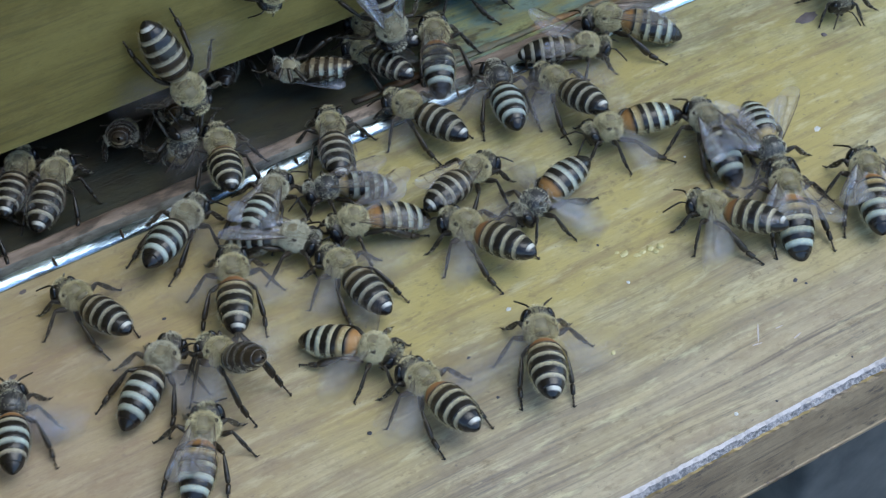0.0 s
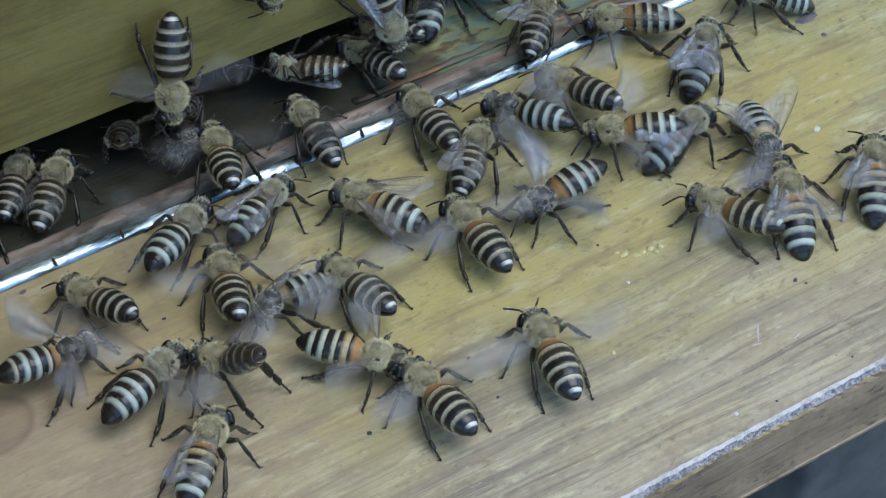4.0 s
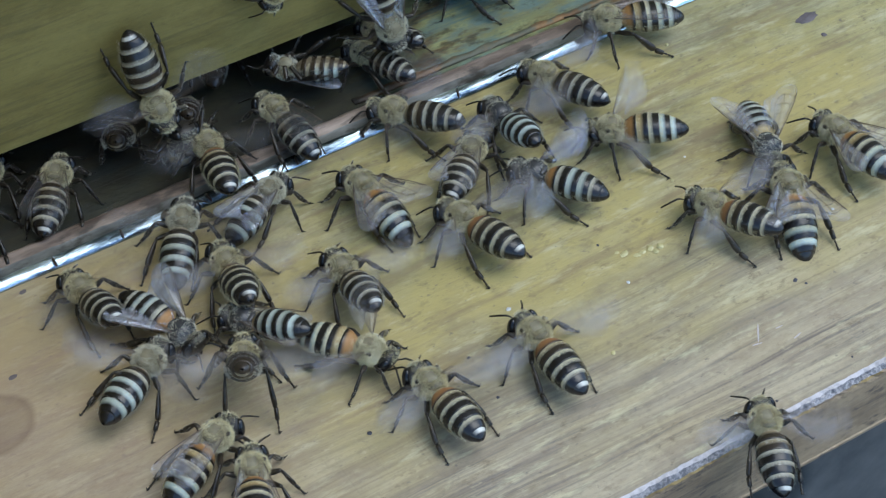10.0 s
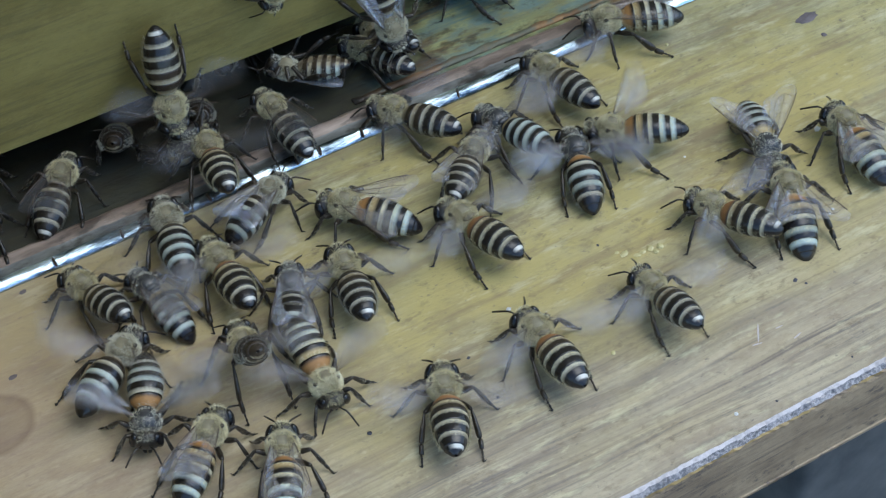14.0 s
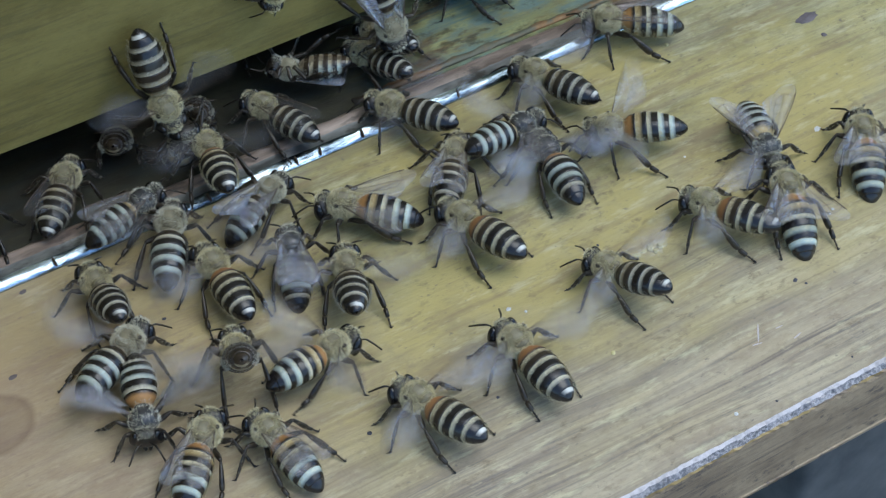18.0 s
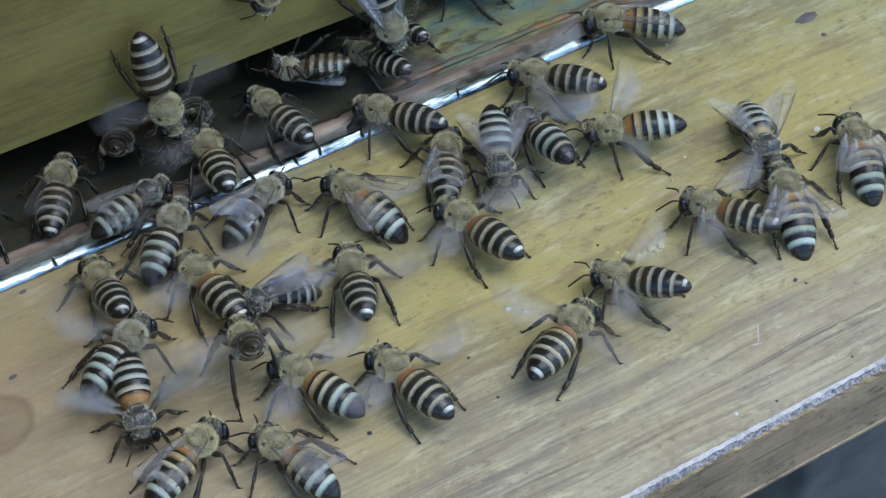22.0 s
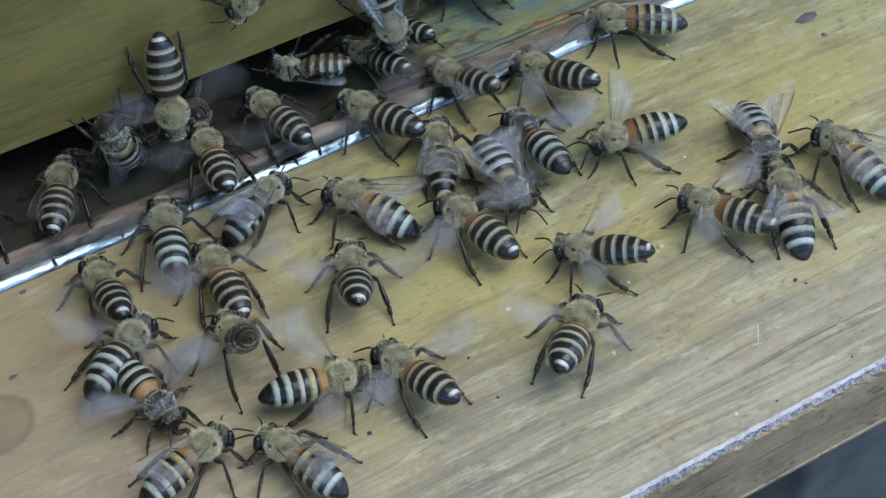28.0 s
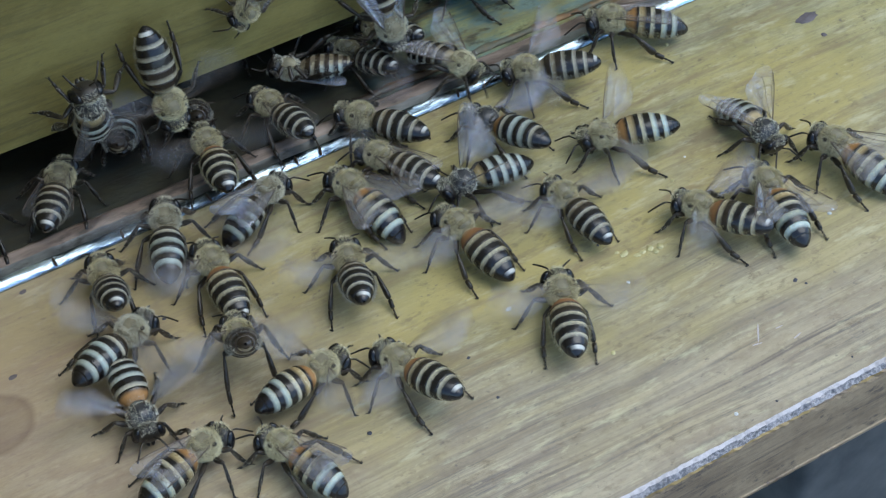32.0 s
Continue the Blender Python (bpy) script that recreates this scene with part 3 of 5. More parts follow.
    for s in (-1, 1):
        for kind, (hip, knee, ankle, toe) in LEGS.items():
            o = Vector(hip)
            rel = [Vector((p[0], p[1] * s, p[2])) - Vector((o.x, o.y * s, o.z)) for p in (hip, knee, ankle, toe)]
            w = 1.45 if kind == "hind" else 1.0
            rnd = random.Random(kind)
            bm = tube(bmesh.new(), [rel[0], rel[0].lerp(rel[1], 0.15), rel[0].lerp(rel[1], 0.55), rel[0].lerp(rel[1], 0.92), rel[1]], [0.42, 0.30, 0.40, 0.27, 0.22], 9)
            bristle(bm, rel[0], rel[1], 0.32, 26, 0.42, rnd, 1)
            leg = place(part("leg", bm, [LEG, LEG_HAIR], bee), o.x, o.y * s, o.z)
            bm = tube(bmesh.new(), [rel[1], rel[1].lerp(rel[2], 0.06), rel[1].lerp(rel[2], 0.35), rel[1].lerp(rel[2], 0.8), rel[1].lerp(rel[2], 0.96), rel[2]], [0.2, 0.25, 0.32 * w, 0.41 * w, 0.34 * w, 0.2], 9, 0.6)
            bristle(bm, rel[1], rel[2], 0.26 * w, 34, 0.4, rnd, 1)
            part("shin", bm, [LEG, LEG_HAIR], leg)
            heel = rel[2].lerp(rel[3], 0.48)
            bm = tube(bmesh.new(), [rel[2], rel[2].lerp(heel, 0.12), rel[2].lerp(heel, 0.9), heel], [0.17, 0.29 * w, 0.26 * w, 0.12], 8, 0.75)
            bristle(bm, rel[2], heel, 0.2 * w, 22, 0.3, rnd, 1)
            for k in range(3):
                tube(bm, [heel.lerp(rel[3], k / 3), heel.lerp(rel[3], (k + 0.75) / 3), heel.lerp(rel[3], (k + 1) / 3)], [0.09, 0.155, 0.1], 6)
            for claw in (-0.16, 0.16):
                tube(bm, [rel[3], rel[3] + Vector((0.22, 0.12 * s + claw, 0.06)), rel[3] + Vector((0.34, 0.16 * s + claw * 1.5, -0.03))], [0.08, 0.06, 0.02], 5)
            part("foot", bm, [LEG, LEG_HAIR], leg)
            leg["hip"] = float(("fore", "middle", "hind").index(kind)) + (0.5 if s < 0 else 0.0)
    return bee


KINDS = {
    "orange": build_bee((PLATE_AMBER, PLATE_HONEY, PLATE_CREAM, PLATE_ASH, PLATE_ASH, PLATE_TIP), FUR_BUFF, 1.0, 1),
    "rust": build_bee((PLATE_RUST, PLATE_BROWN, PLATE_THIN, PLATE_THIN, PLATE_THIN, PLATE_GLAND), FUR_BUFF, 0.4, 2),
    "dark": build_bee((PLATE_BROWN, PLATE_BROWN, PLATE_THIN, PLATE_THIN, PLATE_THIN, PLATE_GLAND), FUR_BUFF, 0.4, 3),
    "old_grey": build_bee((PLATE_HONEY, PLATE_ASH, PLATE_ASH, PLATE_ASH, PLATE_ASH, PLATE_TIP), FUR_GREY, 1.0, 5, True),
    "old_orange": build_bee((PLATE_AMBER, PLATE_CREAM, PLATE_ASH, PLATE_ASH, PLATE_THIN, PLATE_TIP), FUR_GREY, 1.0, 6, True),
    "old_dark": build_bee((PLATE_THIN, PLATE_THIN, PLATE_TIP, PLATE_ASH, PLATE_THIN, PLATE_TIP), FUR_GREY, 1.0, 7, True),
    "brown": build_bee((PLATE_BROWN, PLATE_PLAIN, PLATE_PLAIN, PLATE_PLAIN, PLATE_PLAIN, PLATE_PLAIN), FUR_BUFF, 0.4, 8),
    "grey": build_bee((PLATE_BROWN, PLATE_CREAM, PLATE_ASH, PLATE_ASH, PLATE_ASH, PLATE_TIP), FUR_GREY, 1.2, 4),
}
LABELS = {
    "old_grey": "old honey bee with bald dark thorax",
    "old_orange": "old amber banded bee with bald thorax",
    "old_dark": "old dark honey bee with bald thorax",
    "orange": "honey bee with amber banded abdomen",
    "rust": "fanning honey bee, rust banded, tail raised",
    "dark": "dark honey bee with thin cream bands",
    "brown": "plain brown honey bee with its tail raised",
    "grey": "honey bee with ash-grey striped abdomen",
}
WINGS = {  # turn outwards, lift of the tip, twist, in degrees
    "fold": (8, 4, 8), "spread": (32, 14, 5), "side": (25, 6, 5), "fan": (68, 12, 10), "up": (68, 12, 10), "wall": (14, 5, 5), "floor": (7, 2, 5), "tail": (8, 2, 5), "under": (8, 3, 5),
}
bees, used = {}, set()


def wing_pose(side, turn, lift, twist):
    return pose(3.3 * MM, 1.35 * side * MM, 4.6 * MM) @ pose(0, 0, 0, 0, 0, -turn * side) @ pose(0, 0, 0, 0, lift, 0) @ pose(0, 0, 0, twist * side, 0, 0)


def add_bee(key, kind, wings, pitch, size, where, stilts=1.0):
    """One bee: its kind, how it holds its wings, and how far its tail is raised."""
    first = kind not in used
    used.add(kind)
    bee = KINDS[kind] if first else copy_thing(KINDS[kind], Matrix())
    tagged(bee, LABELS[kind] + where, "bee", group="honey bees at the hive entrance")
    rnd = random.Random(key)
    bee.scale = (size, size, size)
    for o in bee.children:
        base = o.name.split(".")[0]
        if base == "abdomen":
            place(o, 1.95, 0, 3.4, 0, pitch, rnd.uniform(-4, 4))
        elif base == "forewing":
            turn, lift, twist = WINGS[wings]
            o.matrix_basis = wing_pose(o["side"], turn + rnd.uniform(-4, 4), lift + rnd.uniform(-2, 2), twist)
            if wings == "fan" and key not in ("b6", "b7", "b14", "d2") or wings in ("floor", "tail") or key in ("b2", "b3", "b12", "b23"):
                for w in (o, *(c for c in o.children if c.name.startswith("hindwing"))):
                    w.material_slots[0].link = "OBJECT"
                    w.material_slots[0].material = DIMMED_MEMBRANE if key in ("w1", "b27", "b28", "b29", "b9") or key[0] == "e" else HAZY_MEMBRANE
        elif base == "leg":
            o.rotation_euler = (0, 0, radians(rnd.uniform(-14, 14)))
            o.scale = (1, 1, stilts)
        elif base == "head":
            place(o, 5.75, 0, 2.8, 0, 24 + rnd.uniform(-10, 8), rnd.uniform(-12, 12))
    bees[key] = bee
    return bee


add_bee("b1", "rust", "fan", 8, 1.06, " on the landing board")
add_bee("b2", "orange", "side", -18, 1.12, " on the landing board")
add_bee("b3", "old_grey", "spread", -1, 1.03, " on the landing board")
add_bee("b4", "grey", "fold", -15, 1.12, " on the landing board")
add_bee("b5", "orange", "fan", 10, 1.06, " on the landing board")
add_bee("b6", "old_orange", "fan", 10, 1.06, " on the landing board")
add_bee("b7", "old_grey", "fan", 13, 1.03, " on the landing board")
add_bee("b8", "dark", "fan", 4, 1.06, " on the landing board")
add_bee("b9", "dark", "fan", 8, 1.06, " on the landing board")
add_bee("b10", "rust", "fan", 4, 1.09, " on the landing board")
add_bee("b11", "dark", "fold", -3, 1.03, " on the landing board")
add_bee("b12", "orange", "side", -10, 1.09, " on the landing board")
add_bee("b13", "dark", "fan", 15, 1.03, " on the landing board")
add_bee("b14", "orange", "fan", 6, 1.03, " on the landing board")
add_bee("b15", "rust", "fan", 6, 1.06, " on the landing board")
add_bee("p1", "old_dark", "fold", 0, 0.97, " on the landing board")
add_bee("d2", "old_orange", "fan", 6, 1.00, " on the landing board")
add_bee("b20", "old_grey", "fold", -1, 0.97, " on the landing board")
add_bee("b21", "grey", "fold", -6, 1.06, " on the landing board")
add_bee("b22", "grey", "fold", 0, 0.97, " on the landing board")
add_bee("b23", "orange", "side", -12, 1.12, " on the landing board")
add_bee("b24", "rust", "fan", 1, 1.09, " on the landing board")
add_bee("p2", "dark", "fan", 14, 1.00, " on the landing board")
add_bee("b25", "rust", "fan", 8, 1.06, " on the landing board")
add_bee("b26", "grey", "fold", -3, 1.00, " on the landing board")
add_bee("b27", "rust", "fan", 8, 1.03, " on the landing board")
add_bee("b28", "grey", "fan", 4, 1.06, " on the landing board")
add_bee("b29", "dark", "fan", 17, 1.00, " on the landing board")
add_bee("b30", "grey", "fan", 5, 1.06, " on the landing board")
add_bee("b31", "brown", "fan", 47, 0.97, " on the landing board", stilts=2.0)
add_bee("b32", "orange", "fold", -5, 1.03, " on the landing board")
add_bee("b33", "orange", "fold", 5, 1.00, " on the landing board")
add_bee("w1", "dark", "fan", 0, 1.12, " on the hive wall")
add_bee("w2", "old_grey", "wall", 0, 1.12, " on the hive wall")
add_bee("e1", "brown", "tail", 0, 1.00, " in the dark entrance")
add_bee("e2", "brown", "tail", 0, 1.00, " in the dark entrance")
add_bee("e3", "grey", "under", 0, 0.90, " hanging under the hive wall")
add_bee("e4", "dark", "floor", 9, 0.94, " in the dark entrance")
add_bee("e5", "dark", "floor", -1, 1.00, " in the dark entrance")
add_bee("e6", "orange", "floor", -14, 1.09, " in the dark entrance")
add_bee("e7", "grey", "wall", 0, 1.12, " on the hive wall")
add_bee("e8", "dark", "floor", 20, 0.94, " in the dark entrance")
add_bee("e9", "orange", "fold", -1, 1.12, " on the landing board")
add_bee("e10", "dark", "spread", -5, 1.00, " on the landing board")
add_bee("e11", "dark", "floor", 23, 0.94, " in the dark entrance")
add_bee("e12", "dark", "wall", 0, 0.90, " on the hive wall")
add_bee("e14", "dark", "floor", -5, 1.03, " in the dark entrance")
add_bee("e15", "dark", "floor", 5, 0.97, " in the dark entrance")
add_bee("e16", "brown", "floor", 4, 0.97, " in the dark entrance")
add_bee("e17", "dark", "fold", -6, 1.06, " on the landing board")

# ---- crumbs and stains on the board ----
WAX = speckled("wax_crumb", (0.50, 0.44, 0.18), (0.68, 0.62, 0.36), 900, 0.6)
PALE = speckled("pale_crumb", (0.6, 0.6, 0.58), (0.8, 0.8, 0.78), 900, 0.6)
DUST = speckled("dark_crumb", (0.04, 0.04, 0.05), (0.10, 0.10, 0.13), 900, 0.7)
STAIN = speckled("purple_stain", (0.12, 0.10, 0.11), (0.20, 0.17, 0.17), 500, 0.6)


def crumb(name, x, y, size, mat, label, flat=0.5, long=1.0, turn=0.0):
    rnd = random.Random(round(x * 31 + y * 17))
    bm = bmesh.new()
    bmesh.ops.create_icosphere(bm, subdivisions=2, radius=1.0)
    for v in bm.verts:
        v.co *= rnd.uniform(0.72, 1.18)
        v.co = Vector((v.co.x * size * long, v.co.y * size, max(v.co.z, -0.3) * size * flat))
    ob = place(part(name, bm, mat, smooth=False), x, y, 0.28 * size * flat, 0, 0, turn)
    return tagged(ob, label, "crumb", group="crumbs on the landing board")


crumb("wax_crumb", 20.3, -13.7, .45, WAX, "pale yellow wax crumb on the landing board", .3, 1.8, 20)
crumb("wax_crumb", 21.7, -14.8, .38, WAX, "pale yellow wax crumb on the landing board", .3, 1.6, -10)
crumb("wax_crumb", 23.9, -14.7, .5, WAX, "pale yellow wax crumb on the landing board", .5, 1.3, 30)
crumb("wax_crumb", 25.3, -15.1, .55, WAX, "pale yellow wax crumb on the landing board", .6, 1.0, 0)
crumb("wax_crumb", 24.2, -15.6, .4, WAX, "pale yellow wax crumb on the landing board", .5, 1.0, 0)
crumb("wax_crumb", 22.7, -14.7, .35, WAX, "pale yellow wax crumb on the landing board", .4, 1.5, 15)
crumb("wax_crumb", 34.3, -5.8, .33, WAX, "pale yellow wax crumb on the landing board", .6, 1, 0)
crumb("wax_crumb", 50.9, 18.0, .33, WAX, "pale yellow wax crumb on the landing board", .6, 1, 0)
crumb("wax_crumb", 19.6, -13.0, .25, WAX, "pale yellow wax crumb on the landing board", .5, 1.5, 0)
crumb("pale_crumb", 16.3, -43.3, 0.28, PALE, "tiny off-white crumb on the landing board", .7, 1, 0)
crumb("pale_crumb", 48.8, -22.4, 0.32, PALE, "tiny off-white crumb on the landing board", .7, 1, 0)
crumb("pale_crumb", 49.7, -22.0, 0.24, PALE, "tiny off-white crumb on the landing board", .7, 1, 0)
crumb("pale_crumb", 1.6, -13.8, 0.31, PALE, "tiny off-white crumb on the landing board", .5, 1.3, 10)
crumb("pale_crumb", 17.8, -18.2, 0.26, PALE, "tiny off-white crumb on the landing board", .6, 1, 0)
crumb("pale_crumb", 3.3, -15.3, 0.21, PALE, "tiny off-white crumb on the landing board", .6, 1, 0)
crumb("pale_crumb", 58.4, -8.3, 0.42, PALE, "tiny off-white crumb on the landing board", .12, 1.6, 25)
crumb("pale_crumb", 38.6, -2.9, 0.19, PALE, "tiny off-white crumb on the landing board", .6, 1, 0)
crumb("dark_crumb", 18.2, -10.5, 0.22, DUST, "tiny dark grit crumb on the landing board", .5, 1, 0)
crumb("dark_crumb", -24.2, -21.8, 0.30, DUST, "tiny dark grit crumb on the landing board", .7, 1.1, 0)
crumb("dark_crumb", -7.6, -25.4, 0.22, DUST, "tiny dark grit crumb on the landing board", .6, 1, 0)
crumb("dark_crumb", 36.9, -29.6, 0.30, DUST, "tiny dark grit crumb on the landing board", .5, 1.3, 30)
crumb("dark_crumb", 37.8, -30.8, 0.22, DUST, "tiny dark grit crumb on the landing board", .5, 1, 0)
crumb("dark_crumb", 21.9, -44.4, 0.19, DUST, "tiny dark grit crumb on the landing board", .6, 1, 0)
crumb("dark_crumb", 34.7, -43.8, 0.16, DUST, "tiny dark grit crumb on the landing board", .6, 1, 0)
crumb("dark_crumb", -7.3, -18.0, 0.22, DUST, "tiny dark grit crumb on the landing board", .4, 1.4, 20)
crumb("dark_crumb", 72.6, 7.3, .45, STAIN, "tiny dark grit crumb on the landing board", .3, 1, 0)
crumb("dark_crumb", -37.6, 8.6, 0.25, DUST, "tiny dark grit crumb on the landing board", .4, 1.4, 0)
crumb("wax_crumb", 9.0, -27.1, .3, WAX, "pale yellow wax crumb on the landing board", .4, 1.4, 40)
crumb("bark_flake", 73.0, 11.8, 1.0, STAIN, "flat purplish dark flake stuck on the board", .14, 2.2, 5)
crumb("bark_flake", -51.5, 22.7, .4, STAIN, "flat purplish dark flake stuck on the board", .12, 1.5, 10)
crumb("bark_flake", -58.3, 9.9, 0.4, STAIN, "flat purplish dark flake stuck on the board", .08, 1.6, 20)


# ---- how the bees move ----
def height(y):
    """The height under a bee, in mm: board, strip, entrance floor."""
    if y < 23.0:
        return 0.0
    if y < 25.0:
        return 1.7 * (y - 23.0) / 2.0
    if y < 29.0:
        return 1.7
    return max(0.5, 1.7 - (y - 29.0) * 0.5)


def level(rows, lift=0.0):
    return [(t, pose(x * MM, y * MM, (height(y) + lift) * MM, 0, 0, turn)) for t, x, y, turn in rows]


def tipped(rows, lean):
    """Bees that stand head down with the tail raised."""
    return [(t, pose(x * MM, y * MM, (height(y) - 0.4) * MM, 0, 0, turn) @ pose(0, 0, 0, 0, lean, 0)) for t, x, y, turn in rows]


def upright(rows, lean=0):
    """On the front wall, the head off it by the lean."""
    return [(t, pose(x * MM, (y - 0.08 * lean) * MM, z * MM, 90, 0, 0) @ pose(0, 0, 0, 0, 0, turn) @ pose(0, 0, 0, 0, -lean, 0)) for t, x, y, z, turn in rows]


def hanging(rows):
    """Upside down under the front wall's lower edge."""
    return [(t, pose(x * MM, y * MM, z * MM, 180, 0, 0) @ pose(0, 0, 0, 0, 0, turn)) for t, x, y, z, turn in rows]


def crawl(key, rows, posed, tails=()):
    bee = bees[key]
    walk(bee, posed)
    if tails:
        tail = [o for o in bee.children if o.name.split(".")[0] == "abdomen"][0]
        walk(tail, [(row[0], pose(1.95 * MM, 0, 3.4 * MM, 0, lift, 0)) for row, lift in zip(rows, tails)])
    # legs swing in two threes while the bee walks
    busy = []
    for a, b in zip(rows, rows[1:]):
        way = math.hypot(b[1] - a[1], b[2] - a[2]) + abs(b[3] - a[3]) * 0.06 if len(a) == 4 else 0
        if b[0] - a[0] < 4 and way / (b[0] - a[0]) > 2.2:
            busy.append((a[0], b[0]))
    if not busy:
        return
    for leg in [o for o in bee.children if "hip" in o]:
        rest = leg.matrix_basis.copy()
        side = 1 if leg["hip"] % 1 else 0
        sign = 1 if (int(leg["hip"]) + side) % 2 else -1
        keys = {0.0: 0.0, 32.0: 0.0}
        for a, b in busy:
            n = max(2, round((b - a) / 0.2))
            keys[a], keys[b] = 0.0, 0.0
            for i in range(1, n):
                keys[a + (b - a) * i / n] = 15.0 * sign * (1 if i % 2 else -1)
        walk(leg, [(t, rest @ pose(0, 0, 0, 0, 0, v)) for t, v in sorted(keys.items())])


def fan(key, turn, lift, swing, until=33.0, rests=()):
    """Wings that beat; in a rest (start, end, turn, lift) they are held still, and half open after the last beat."""
    for o in [c for c in bees[key].children if "side" in c]:
        rows = []
        for i in range(483):
            t = 0 if i == 0 else (2 * i - 1) / 30
            held = [r for r in rests if r[0] <= t <= r[1]]
            if held:
                rows.append((t, wing_pose(o["side"], held[0][2], held[0][3], 10)))
            elif t > until:
                rows.append((t, wing_pose(o["side"], 24, 10, 5)))
            else:
                rows.append((t, wing_pose(o["side"], turn, lift + swing * (1 if i % 2 else -1), 10 + 10 * (1 if i % 2 else -1))))
        walk(o, rows)


def motions():
    rows = [(0, 35.4, -18.5, 119.5), (1, 35.6, -18.3, 114.1), (6, 35.3, -18.0, 114.8), (13, 34.8, -18.6, 112.7), (17, 34.8, -17.6, 118.8), (23, 34.7, -17.8, 119.4), (28, 34.7, -17.4, 117.8), (29, 34.7, -17.1, 120.5), (31, 34.5, -17.2, 121.0), (32, 33.6, -17.5, 118.9)]
    crawl("b1", rows, level(rows), [12, 8, 10, 12, 8, 9, 7, 7, 6, 10])
    fan("b1", 68, 14, 38)
    rows = [(0, 42.8, -21.2, 65.1), (13, 43.1, -21.4, 67.8), (28, 42.8, -21.1, 68.3), (31, 42.8, -21.5, 70.2), (32, 41.6, -19.7, 79.3)]
    crawl("b2", rows, level(rows), [-18, -18, -18, -18, 0])
    rows = [(0, 48.6, -7.4, -109.4), (1, 48.6, -6.8, -110.8), (17, 48.4, -6.7, -110.4), (28, 48.3, -6.6, -109.4), (30, 48.4, -6.1, -109.6), (31, 48.8, -5.2, -99.2), (32, 48.9, -3.8, -90.6)]
    crawl("b3", rows, level(rows), [2, -1, -1, -1, -3, -6, -12])
    rows = [(0, 42.3, -5.0, 76.9), (1, 46.5, 8.8, 63.7), (2, 47.5, 9.4, 46.5), (3, 52.1, 10.5, 35.1), (5.5, 48.7, 9.8, 50.1), (6, 59.1, 10.9, 7.7), (6.6, 71.4, 13.7, 12.7), (7.2, 88.4, 20.9, 6.6), (32, 88.4, 20.9, 6.6)]
    crawl("b4", rows, level(rows), [-10, -13, -11, -15, -9, -16, -18, -15, -15])
    rows = [(0, 34.1, 3.8, 163.2), (1, 34.1, 3.9, 162.1), (2, 33.3, 2.2, 150.3), (3, 33.6, 2.3, 148.4), (14, 33.6, 2.2, 144.6), (21, 33.6, 2.7, 148.4), (28, 33.4, 1.7, 162.7), (30, 33.1, 2.1, 161.5), (32, 32.3, 2.4, 154.6)]
    crawl("b5", rows, level(rows), [8, 8, 10, 10, 10, 10, 10, 8, 12])
    fan("b5", 68, 14, 38)
    rows = [(0, 17.0, -1.2, -166.3), (1, 17.6, -1.0, -169.8), (2, 17.5, -0.6, -186.6), (3, 17.6, -1.7, -189.1), (6, 19.1, -2.4, -146.5), (7, 19.0, -4.5, -183.2), (8, 18.6, -3.0, -210.7), (9, 18.3, -3.0, -221.2), (10, 18.6, -0.3, -235.4), (11, 19.3, 0.3, -235.5), (12, 21.2, -1.1, -278.8), (13, 21.9, -1.2, -313.4), (14, 22.8, 0.3, -289.4), (17, 23.2, 3.0, -272.3), (18, 20.0, 2.1, -279.4), (19, 22.1, 1.1, -262.7), (20, 23.3, 2.8, -263.8), (21, 21.2, 7.8, -264.3), (22, 21.5, 8.3, -268.7), (23, 22.6, 7.4, -279.9), (24, 23.0, 6.9, -265.4), (25, 23.3, 4.3, -270.7), (28, 20.4, 7.4, -270.0), (29, 20.9, 8.1, -255.2), (30, 21.0, 7.3, -261.6), (31, 17.5, 11.1, -243.0), (32, 18.0, 11.8, -247.5)]
    crawl("b6", rows, level(rows), [11, 8, 10, 12, 14, 13, 10, 18, 6, 9, -3, -18, -9, 11, 3, -3, 14, 15, 12, 1, 9, 19, 8, -3, 27, 2, 16])
    fan("b6", 68, 14, 38, rests=((4.6, 6.6, 40, 42),))
    rows = [(0, 21.9, 18.4, 72.5), (1, 22.2, 16.1, 86.8), (2, 23.3, 14.7, 91.3), (3, 23.0, 14.1, 107.9), (6, 22.1, 11.5, 129.6), (7, 21.9, 12.7, 131.0), (8, 19.1, 11.3, 112.3), (9, 18.8, 11.2, 94.2), (10, 18.8, 11.6, 88.1), (11, 18.9, 11.8, 92.4), (12, 18.5, 11.1, 97.2), (13, 19.0, 10.7, 98.9), (14, 18.8, 10.9, 105.8), (15.5, 18.5, 11.3, 66.8), (17, 18.2, 11.8, 27.9), (18, 17.0, 11.2, 8.8), (19, 16.9, 13.2, -18.8), (19.5, 16.9, 11.8, -58.3), (20, 17.0, 10.4, -97.8), (21, 13.8, 10.7, -106.7), (22, 14.7, 9.4, -114.7), (23, 14.2, 8.1, -108.4), (24, 12.6, 5.4, -100.6), (25, 12.0, 3.4, -105.6), (28, 12.6, 5.1, -93.8), (29, 12.6, 6.1, -103.9), (30, 12.2, 7.9, -109.5), (31, 12.6, 8.3, -174.6), (32, 10.8, 6.0, -188.5)]
    crawl("b7", rows, level(rows), [4, -1, 3, 13, 9, 16, 12, 17, 25, 22, 19, 13, 14, 12, 11, 15, 14, 10, 6, 12, 21, 17, 24, 6, 15, 7, 12, -3, 5])
